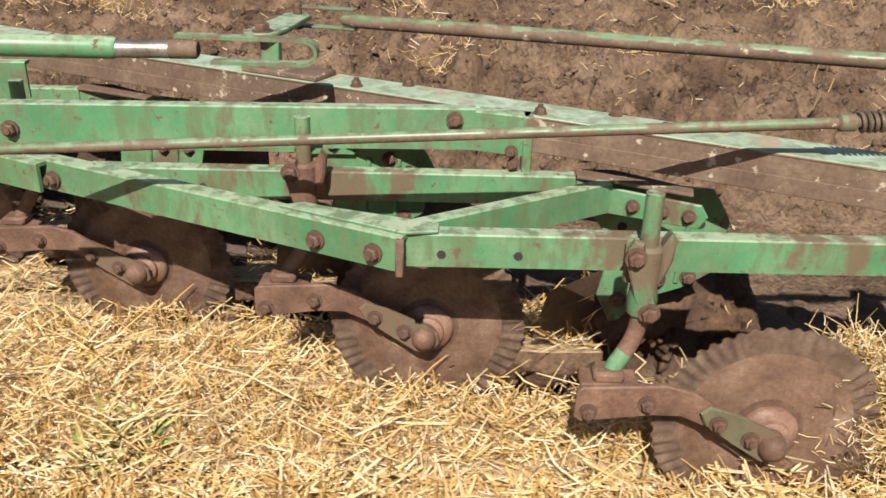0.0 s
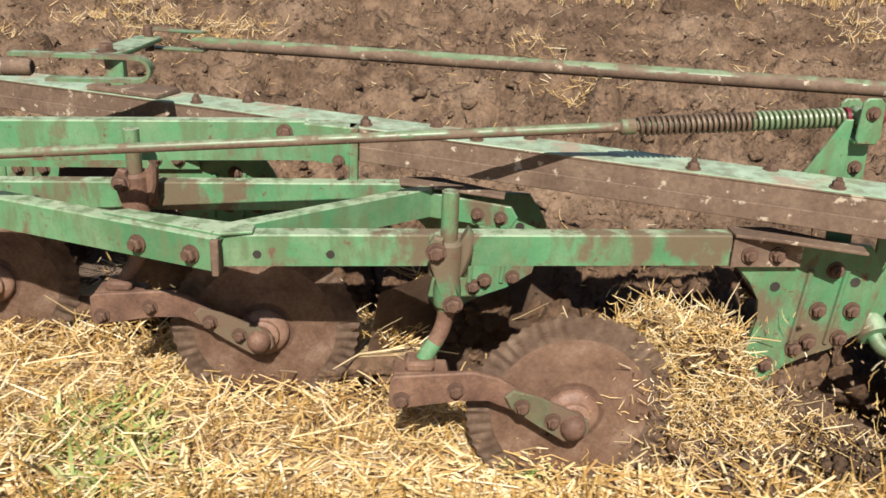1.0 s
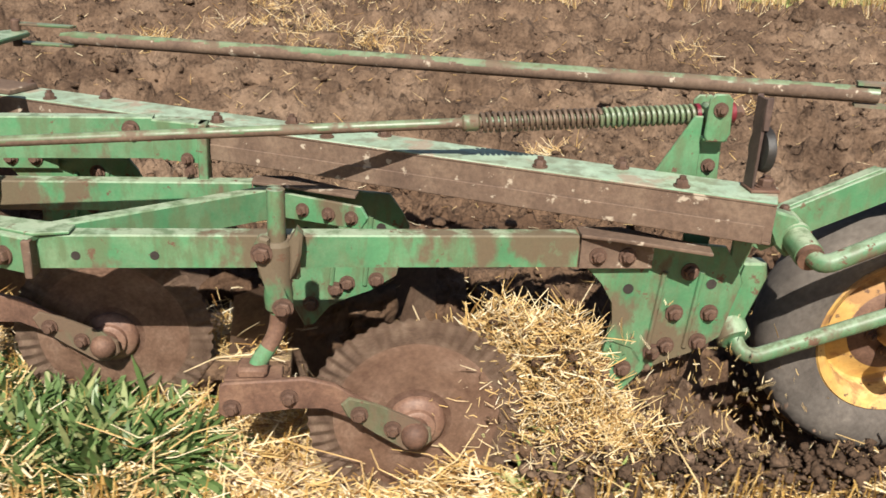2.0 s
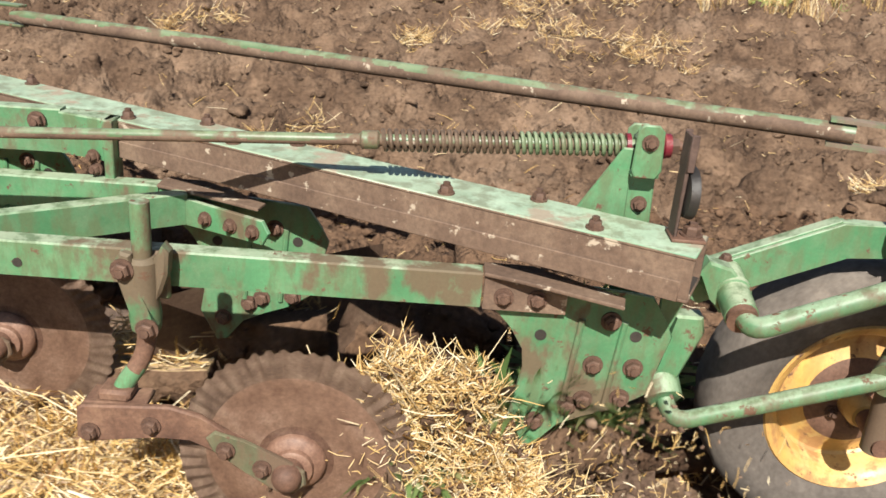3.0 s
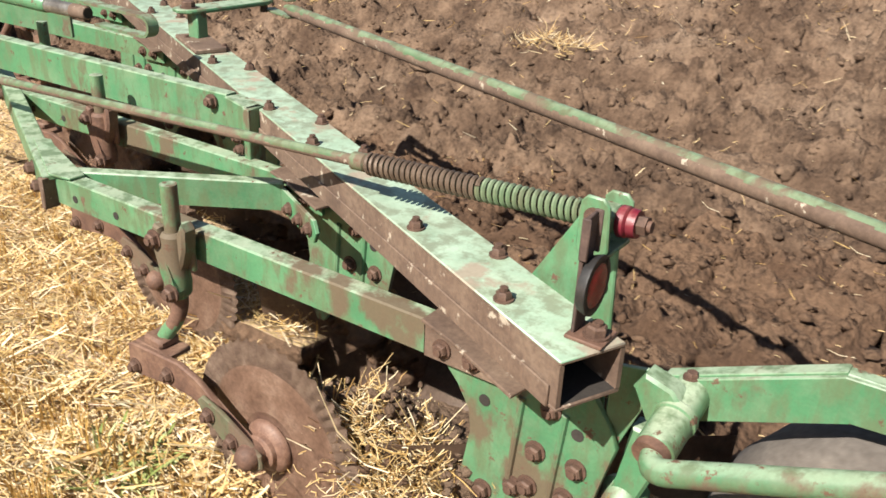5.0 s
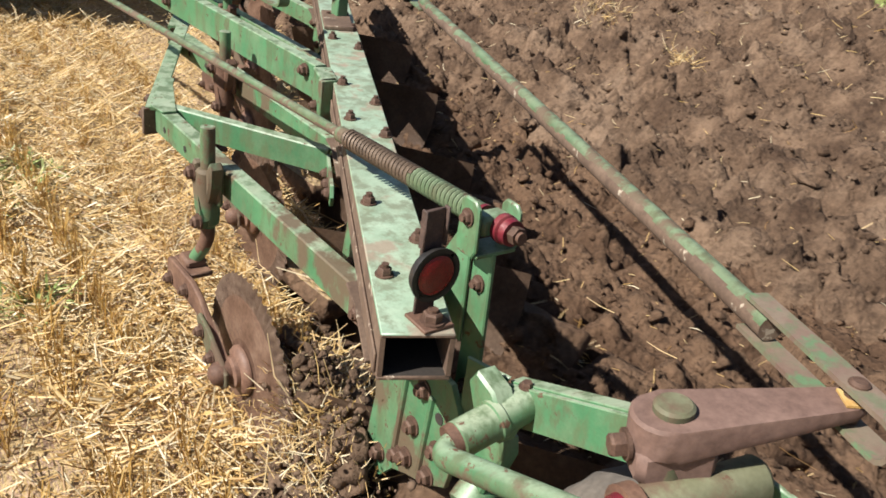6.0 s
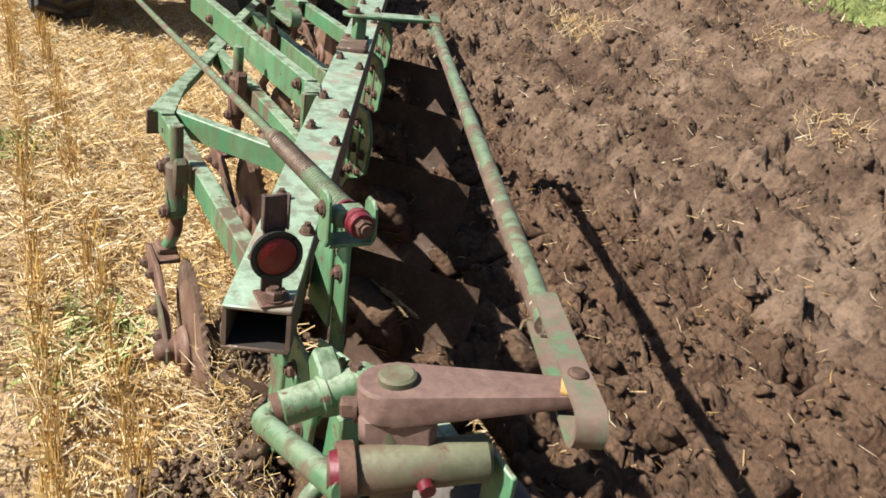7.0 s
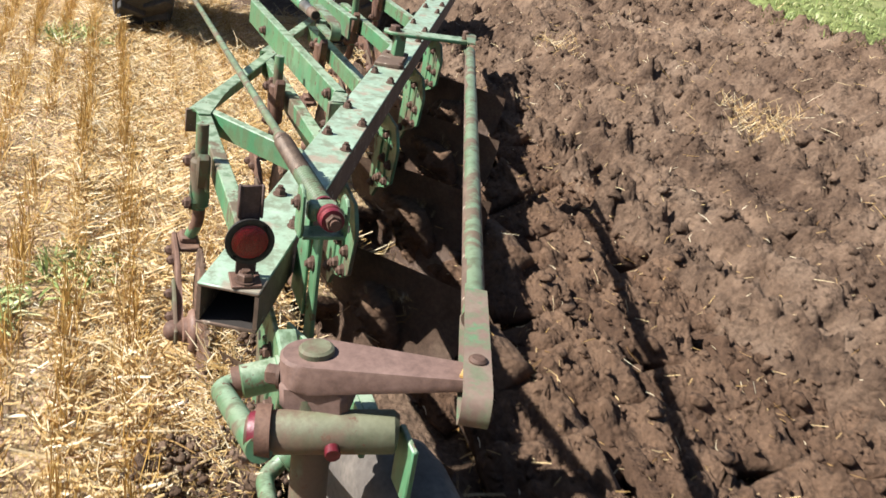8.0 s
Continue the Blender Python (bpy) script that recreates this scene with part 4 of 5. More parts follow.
def build_spring_rod():
    a, b = Vector((-2.6, 1.818, 0.833)), Vector((1.63, 1.864, 1.091))
    line = lambda x: a.lerp(b, (x - a.x) / (b.x - a.x))
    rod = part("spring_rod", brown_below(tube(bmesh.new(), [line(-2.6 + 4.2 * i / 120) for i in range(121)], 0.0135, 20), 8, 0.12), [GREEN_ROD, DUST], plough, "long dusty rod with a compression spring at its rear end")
    part("collar", tube(bmesh.new(), [line(x) for x in (0.905, 0.910, 0.945, 0.950)], [0.015, 0.021, 0.021, 0.015], 16), GREEN_ROD, rod)
    d = (b - a).normalized()
    s = d.orthogonal().normalized()
    q = d.cross(s)
    turns, n = 37, 37 * 14
    pts = [line(0.955 + 0.545 * i / n) + 0.0215 * (s * math.cos(2 * math.pi * turns * i / n) + q * math.sin(2 * math.pi * turns * i / n)) for i in range(n + 1)]
    half = int(n * 0.55)
    part("spring", tube(bmesh.new(), pts[: half + 1], 0.0054, 6), SPRING, rod, "coil spring, rusty for half its length")
    part("spring", tube(bmesh.new(), pts[half:], 0.0054, 6), SPRING_GREEN, rod, "coil spring, green for half its length")
    part("washer", tube(bmesh.new(), [line(1.498), line(1.508)], 0.027, 18), RED, rod)
    # The upright bracket behind it.
    bm = plate(bmesh.new(), [(1.508, 1.135), (1.52, 1.148), (1.553, 1.148), (1.566, 1.135), (1.572, 1.048), (1.56, 1.028), (1.515, 1.028), (1.506, 1.045)], 0.010, upright(1.800), 0.003)
    plate(bm, [(1.508, 1.112), (1.52, 1.125), (1.553, 1.125), (1.566, 1.112), (1.570, 1.045), (1.56, 1.028), (1.52, 1.028), (1.506, 1.045)], 0.010, upright(1.905), 0.003)
    block(bm, (1.508, 1.803, 1.028), (1.570, 1.902, 1.038), Matrix(), 0.002)
    clevis = part("clevis", bm, GREEN, plough, "green clevis over the beam's end")
    bolt_set(clevis, [(1.537, 1.795, 1.110)], (0, -1, 0), 0.026, 0.012)
    part("trunnion", block(bmesh.new(), (1.517, 1.815, 1.068), (1.560, 1.888, 1.112), Matrix(), 0.008), GREEN_WORN, clevis)
    part("bush", tube(bmesh.new(), [line(1.558), line(1.562), line(1.576), line(1.580), line(1.583), line(1.598)], [0.026, 0.031, 0.031, 0.024, 0.029, 0.027], 18), RED, clevis, "dark red plastic bush")
    part("nut", tube(bmesh.new(), [line(1.594), line(1.616)], 0.019, 6), BOLT, clevis)
    part("thread", tube(bmesh.new(), [line(1.612), line(1.624)], 0.012, 10), RUST, clevis)
    bm = plate(bmesh.new(), [(1.375, 0.80), (1.40, 0.93), (1.490, 1.085), (1.512, 1.085), (1.520, 0.80)], 0.010, upright(1.835), 0.003)
    gusset = part("gusset", bm, GREEN, plough)
    bm = plate(bmesh.new(), [(1.512, 0.62), (1.512, 1.035), (1.572, 1.035), (1.590, 0.62), (1.56, 0.55)], 0.012, upright(1.848), 0.003)
    part("back_plate", bm, GREEN, gusset)
    bolt_set(gusset, [(1.545, 1.841, 0.955), (1.55, 1.841, 0.70)], (0, -1, 0), 0.026, 0.014)
    bm = plate(bmesh.new(), [(0, 0), (0.10, 0), (0.02, -0.22), (0, -0.22)], 0.01, Matrix.Translation((1.62, 1.78, 0.84)) @ pose(0, 0, 0, 90, 0, 20), 0.002)
    part("web", bm, GREEN, gusset)


def build_lamp():
    rear = Vector((1.0, 0.05, 0)).normalized()
    c = Vector((1.600, 1.678, 1.043))
    bm = bmesh.new()
    block(bm, (1.578, 1.640, BEAM_TOP), (1.650, 1.708, BEAM_TOP + 0.008), Matrix(), 0.002)
    lamp = part("marker_light", bm, RUST, plough, "small red round marker light on a rusty strap")
    part("bolt", bolt(bmesh.new(), (1.625, 1.672, BEAM_TOP + 0.008), (0, 0, 1), 0.034, 0.022, 0.006), BOLT, lamp)
    m = Matrix.Translation(c) @ basis(rear)
    bm = bmesh.new()
    block(bm, (-0.018, -0.023, -0.095), (-0.010, 0.023, 0.125), m, 0.002)
    block(bm, (-0.018, -0.028, 0.05), (-0.002, -0.022, 0.128), m, 0.002)
    block(bm, (-0.018, 0.022, 0.05), (-0.002, 0.028, 0.128), m, 0.002)
    part("strap", bm, STRAP, lamp, "folded strap of dark dusty steel")
    part("housing", tube(bmesh.new(), [m @ Vector((x, 0, 0)) for x in (-0.008, -0.006, 0.008, 0.012, 0.012, 0.006)], [0.034, 0.050, 0.055, 0.055, 0.046, 0.045], 32), BLACK, lamp, "black rubber rim")
    part("lens", tube(bmesh.new(), [m @ Vector((x, 0, 0)) for x in (0.004, 0.010, 0.015, 0.017)], [0.046, 0.045, 0.034, 0.012], 28), LENS, lamp, "red ribbed lens")


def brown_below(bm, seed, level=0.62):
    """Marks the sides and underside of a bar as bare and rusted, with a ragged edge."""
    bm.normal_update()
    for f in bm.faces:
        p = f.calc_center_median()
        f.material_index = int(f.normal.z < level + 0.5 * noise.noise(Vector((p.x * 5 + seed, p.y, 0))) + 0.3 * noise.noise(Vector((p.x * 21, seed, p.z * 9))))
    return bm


def build_tie():
    a, b = Vector((-0.405, 2.951, 1.060)), Vector((2.075, 2.026, 1.112))
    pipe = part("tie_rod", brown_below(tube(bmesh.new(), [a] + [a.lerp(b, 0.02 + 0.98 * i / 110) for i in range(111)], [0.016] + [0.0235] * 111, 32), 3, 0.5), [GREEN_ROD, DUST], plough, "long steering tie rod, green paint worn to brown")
    d = (b - a).normalized()
    m = Matrix.Translation(b) @ basis(d)
    bm = bmesh.new()
    line = [(-0.06, 0.030)] + [(0.285 + 0.029 * math.sin(math.pi * s / 8), 0.030 * math.cos(math.pi * s / 8)) for s in range(9)] + [(-0.06, -0.030)]
    rings = []
    for s, (x, z) in enumerate(line):
        away = Vector((0, 0, 1 if s == 0 else -1)) if s in (0, len(line) - 1) else Vector((x - 0.285, 0, z)).normalized()
        wide = 0.021 if s in (0, len(line) - 1) else 0.0235
        rings.append([bm.verts.new(m @ (Vector((x, 0, z)) + Vector((0, y, 0)) + away * d)) for y, d in ((-wide, -0.004), (wide, -0.004), (wide, 0.004), (-wide, 0.004))])
    for p, q in zip(rings, rings[1:]):
        for s in range(4):
            bm.faces.new((p[s], p[(s + 1) % 4], q[(s + 1) % 4], q[s]))
    bm.faces.new(rings[0]), bm.faces.new(rings[-1])
    part("fork", bm, FORK_PAINT, pipe, "dust-brown folded fork with traces of green")
    part("fork_pin", tube(bmesh.new(), [m @ Vector((0.205, 0, z)) for z in (-0.045, 0.037, 0.041)], [0.016, 0.016, 0.011], 18), BOLT, pipe)
    # The front rocker over the beam, its post, and the two ears that take the rod.
    post = part("rocker_post", block(bmesh.new(), (-0.632, 2.640, BEAM_TOP), (-0.572, 2.690, 1.056), Matrix(), 0.004), GREEN, plough, "broad green post of the rocker")
    part("foot", block(bmesh.new(), (-0.075, -0.070, 0), (0.215, 0.050, 0.018), Matrix.Translation((-0.600, 2.660, BEAM_TOP)) @ BEAM.to_3x3().to_4x4(), 0.004), DUST, post)
    part("bolt", bolt(bmesh.new(), (-0.622, 2.645, 1.072), (0, 0, 1), 0.046, 0.026, 0.0), BOLT, post)
    pts = [(-0.690, 2.660), (-0.670, 2.605), (-0.620, 2.590), (-0.575, 2.620), (-0.555, 2.700), (-0.520, 2.970), (-0.545, 3.015), (-0.600, 3.020), (-0.625, 2.980), (-0.650, 2.760)]
    rocker = part("rocker", plate(bmesh.new(), pts, 0.016, Matrix.Translation((0, 0, 1.064)), 0.004), GREEN, plough, "green rocker arm over the beam")
    part("pin", tube(bmesh.new(), [(-0.572, 2.985, z) for z in (1.020, 1.108, 1.114)], [0.016, 0.016, 0.010], 14), BOLT, rocker)
    for z in (1.032, 1.098):
        ear = plate(bmesh.new(), [(-0.19, -0.016), (-0.17, -0.026), (0.05, -0.018), (0.05, 0.018), (-0.17, 0.026), (-0.19, 0.016)], 0.008, Matrix.Translation((-0.405, 2.951, z)) @ basis(d), 0.002)
        part("ear", ear, GREEN_ROD, pipe)
    # The ram and the strap that loops from it round the rocker's pivot.
    m = Matrix.Translation((-0.71, 2.30, 1.085))
    ram = part("ram", tube(bmesh.new(), [m @ Vector((x, 0.06 * x - 0.02, -0.01 * x)) for x in (-0.235, -0.245, -1.5)], [0.026, 0.032, 0.032], 20), GREEN, plough, "green hydraulic cylinder with a bare rod end")
    part("ram_rod", tube(bmesh.new(), [m @ Vector((x, 0.06 * x - 0.02, 0)) for x in (-0.085, -0.25)], 0.0255, 18), STEEL, ram, "bare steel rod")
    part("ram_eye", tube(bmesh.new(), [m @ Vector((x, 0.06 * x - 0.02, 0)) for x in (-0.012, -0.02, -0.09)], [0.021, 0.026, 0.0262], 18), DUST, ram)
    part("ram_bore", tube(bmesh.new(), [m @ Vector((x, -0.02, 0)) for x in (-0.010, -0.014)], 0.018, 16), HOLLOW_SHADE, ram)
    loop = [(-0.075, 0.036), (0.28, 0.030)] + [(0.28 + 0.038 * math.sin(math.pi * i / 8), -0.004 + 0.034 * math.cos(math.pi * i / 8)) for i in range(1, 8)] + [(0.28, -0.038), (0.02, -0.036)]
    bm = bmesh.new()
    rings = []
    for i, (x, z) in enumerate(loop):
        p, q = loop[max(i - 1, 0)], loop[min(i + 1, len(loop) - 1)]
        out = Vector((p[1] - q[1], 0, q[0] - p[0])).normalized()
        rings.append([bm.verts.new(m @ (Vector((x, 0.02 * x + w, z)) + out * h)) for w, h in ((-0.022, -0.005), (0.022, -0.005), (0.022, 0.005), (-0.022, 0.005))])
    for p, q in zip(rings, rings[1:]):
        for i in range(4):
            bm.faces.new((p[i], p[(i + 1) % 4], q[(i + 1) % 4], q[i]))
    bm.faces.new(rings[0]), bm.faces.new(rings[-1])
    part("ram_strap", bm, GREEN_WORN, ram, "looped green steel strap")


def build_wheel_gear():
    # Upper and lower cranked links, their bearings, and the flat arm above them.
    up = part("upper_link", tube(bmesh.new(), bent([(1.772, 1.70, 0.80), (1.768, 1.612, 0.768), (2.215, 1.622, 0.960)], 0.06), 0.0235, 18), GREEN_WORN, plough, "cranked round link, pale green with worn patches")
    part("bearing", tube(bmesh.new(), [(1.765, 1.655, 0.779), (1.765, 1.66, 0.780), (1.765, 1.735, 0.796), (1.765, 1.738, 0.797), (1.765, 1.752, 0.800), (1.765, 1.755, 0.801), (1.765, 1.83, 0.816)], [0.032, 0.037, 0.037, 0.041, 0.041, 0.037, 0.037], 22), GREEN, up)
    part("bush", tube(bmesh.new(), [(1.763, 1.642, 0.777), (1.764, 1.660, 0.782)], 0.034, 22), RUST, up)
    bm = plate(bmesh.new(), [(1.70, 0.87), (1.755, 0.855), (1.80, 0.80), (1.79, 0.76), (1.745, 0.745), (1.715, 0.78), (1.68, 0.835)], 0.05, upright(1.76), 0.006)
    part("bearing_bracket", bm, GREEN, up)
    low = part("lower_link", tube(bmesh.new(), bent([(1.672, 1.82, 0.505), (1.690, 1.742, 0.443), (2.14, 1.690, 0.640)], 0.06), 0.0215, 18), GREEN_WORN, plough, "cranked round link, brown with soil at its bend")
    part("bearing", tube(bmesh.new(), [(1.664, 1.85, 0.525), (1.665, 1.845, 0.522), (1.676, 1.79, 0.480), (1.677, 1.785, 0.477)], [0.040, 0.048, 0.046, 0.036], 22), GREEN, low)
    bm = plate(bmesh.new(), [(1.635, 0.52), (1.66, 0.57), (1.668, 0.70), (1.735, 0.70), (1.745, 0.66), (1.70, 0.52), (1.68, 0.49)], 0.05, Matrix.Translation((0, 0, 0)) @ upright(1.825), 0.006)
    part("bearing_bracket", bm, GREEN, low)
    outline = [(1.690, 0.800), (1.708, 0.822), (2.005, 0.957), (2.17, 0.962), (2.17, 0.885), (2.03, 0.878), (1.715, 0.732), (1.69, 0.745)]
    arm = part("top_arm", plate(bmesh.new(), outline, 0.012, upright(1.815), 0.002), GREEN, plough, "flat green arm above the tail wheel", smooth=False)
    bm = block(bmesh.new(), (0.0, 0.006, -0.006), (0.327, 0.04, 0.004), Matrix.Translation((1.708, 1.815, 0.822)) @ pose(0, 0, 0, 0, -24.5, 0), 0.002)
    block(bm, (2.004, 1.821, 0.950), (2.17, 1.850, 0.958), Matrix(), 0.002)
    part("flange", bm, GREEN, arm, smooth=False)
    part("bolt", bolt(bmesh.new(), (1.76, 1.815, 0.846), (0, 0, 1), 0.022, 0.014, 0.0), BOLT, up)
    # The steering head: cross tube, upright and the long brown arm on top.
    head = part("steering_head", tube(bmesh.new(), [(2.180, 1.640, 0.968), (2.182, 1.650, 0.968), (2.226, 1.845, 0.985), (2.228, 1.852, 0.985)], [0.033, 0.038, 0.038, 0.031], 24), OLIVE, plough, "dusty green steering head of the tail wheel")
    part("bush", tube(bmesh.new(), [(2.175, 1.622, 0.966), (2.181, 1.646, 0.968)], 0.047, 24), RUST, head)
    part("bush", tube(bmesh.new(), [(2.176, 1.624, 0.966), (2.172, 1.610, 0.965)], [0.037, 0.033], 24), RED, head, "dark red bush")
    part("end_cap", tube(bmesh.new(), [(2.173, 1.612, 0.965), (2.171, 1.606, 0.9645)], 0.028, 20), RUST, head)
    part("grease_cap", tube(bmesh.new(), [(2.245, 1.735, 0.975), (2.262, 1.733, 0.973)], 0.013, 10), RED, head, "red grease cap")
    part("spindle", tube(bmesh.new(), [(2.185, 1.735, 0.42), (2.165, 1.720, 0.95), (2.145, 1.708, 1.06)], 0.034, 22), OLIVE, head)
    part("lower_head", tube(bmesh.new(), [(2.13, 1.675, 0.640), (2.22, 1.80, 0.650)], 0.040, 20), GREEN_ROD, head)
    a, b = Vector((2.139, 1.706, 1.098)), Vector((2.268, 1.958, 1.128))
    m = Matrix.Translation(a) @ basis(b - a)
    n = (b - a).length
    rim = [(0.050 * math.cos(w), 0.050 * math.sin(w)) for w in (radians(80 + 20 * i) for i in range(11))]
    rim += [(n - 0.012, -0.027)] + [(n - 0.010 + 0.027 * math.cos(w), 0.027 * math.sin(w)) for w in (radians(-70 + 20 * i) for i in range(8))] + [(n - 0.012, 0.027)]
    bm = plate(bmesh.new(), rim, 0.042, m @ Matrix.Translation((0, 0, -0.022)), 0.005)
    back = m.inverted()
    for v in bm.verts:
        p = back @ v.co
        if p.z < -0.022:
            p.z += 0.022 * max(0.0, min(1.0, (p.x - 0.05) / (n - 0.05))) - 0.014 * max(0.0, min(1.0, 1 - p.x / 0.1))
            v.co = m @ p
    arm = part("steering_arm", bm, BROWN_PAINT, plough, "long dust-brown forged steering arm")
    block(bm := bmesh.new(), (-0.045, -0.042, -0.105), (0.075, 0.042, -0.042), m, 0.012)
    part("boss", bm, BROWN_PAINT, arm)
    part("pin", tube(bmesh.new(), [m @ Vector((0.012, 0, z)) for z in (-0.012, 0.008, 0.012)], [0.030, 0.030, 0.025], 22), OLIVE, arm)
    part("bolt", bolt(bmesh.new(), m @ Vector((-0.050, 0.0, -0.055)), m.to_3x3() @ Vector((-1, 0, 0)), 0.034, 0.026, 0.0), BOLT, arm)
    part("tip_plate", plate(bmesh.new(), [(n - 0.028, -0.022), (n - 0.004, -0.027), (n - 0.008, 0.012), (n - 0.022, 0.018)], 0.004, m @ Matrix.Translation((0, 0, 0.0025)), 0), YELLOW, arm, "patch of yellow paint")
    part("side_tab", block(bmesh.new(), (2.205, 1.862, 0.865), (2.285, 1.874, 0.985), Matrix(), 0.003), GREEN, head)
    # The tail wheel.
    c = Vector((2.192, 1.925, 0.452))
    wheel = new("tail_wheel")
    wheel.parent = plough
    wheel.location = c
    tagged(wheel, "tail wheel with a worn dark tyre and a yellow rim")
    bm = bmesh.new()
    prof = [(-0.060, 0.228), (-0.080, 0.250), (-0.092, 0.298), (-0.086, 0.345), (-0.068, 0.372), (-0.045, 0.384), (0.0, 0.388), (0.045, 0.384), (0.068, 0.372), (0.086, 0.345), (0.092, 0.298), (0.080, 0.250), (0.060, 0.228)]
    seg = 72
    rings = [[bm.verts.new(((r + (0.004 if (s // 2 + i) % 2 and 4 <= i <= 8 else 0)) * math.cos(2 * math.pi * s / seg), y, (r + (0.004 if (s // 2 + i) % 2 and 4 <= i <= 8 else 0)) * math.sin(2 * math.pi * s / seg))) for s in range(seg)] for i, (y, r) in enumerate(prof)]
    for p, q in zip(rings, rings[1:]):
        for s in range(seg):
            bm.faces.new((p[s], q[s], q[(s + 1) % seg], p[(s + 1) % seg]))
    part("tyre", bm, TYRE_DUSTY, wheel, "worn dusty black tyre")
    bm = bmesh.new()
    prof = [(-0.068, 0.242), (-0.076, 0.236), (-0.068, 0.224), (-0.058, 0.210), (-0.035, 0.196), (0.004, 0.190), (0.010, 0.182), (0.006, 0.158), (-0.022, 0.124), (-0.032, 0.088), (-0.032, 0.0)]
    rings = [[bm.verts.new((r * math.cos(2 * math.pi * s / 48), y, r * math.sin(2 * math.pi * s / 48))) for s in range(48)] for y, r in prof[:-1]]
    for p, q in zip(rings, rings[1:]):
        for s in range(48):
            bm.faces.new((p[s], q[s], q[(s + 1) % 48], p[(s + 1) % 48]))
    bm.faces.new(rings[-1])
    # The brown centre stands for the dark of the wheel's openings, painted as colour.
    for f in bm.faces:
        p = f.calc_center_median()
        f.material_index = int(math.hypot(p.x, p.z) < 0.125)
    part("rim", bm, [YELLOW, RUST], wheel, "yellow pressed rim with worn paint")
    for i in range(5):
        a = 2 * math.pi * i / 5
        part("bolt", bolt(bmesh.new(), (0.06 * math.cos(a), -0.037, 0.06 * math.sin(a)), (0, -1, 0), 0.024, 0.016, 0.006), BOLT, wheel)
    part("hub", tube(bmesh.new(), [(0, y, 0) for y in (-0.02, -0.085, -0.10, -0.102)], [0.042, 0.040, 0.032, 0.01], 20), YELLOW, wheel)
    WHEELS.append((wheel, c, 0.385))
    bm = tube(bmesh.new(), [(2.185, 1.70, 0.445), (2.20, 1.90, 0.452)], 0.026, 16)
    part("stub_axle", bm, RUST, head)


build_beam()
build_frame()
for k in range(BODIES):
    build_body(k)
    build_coulter(k)
build_spring_rod()
build_lamp()
build_tie()
build_wheel_gear()


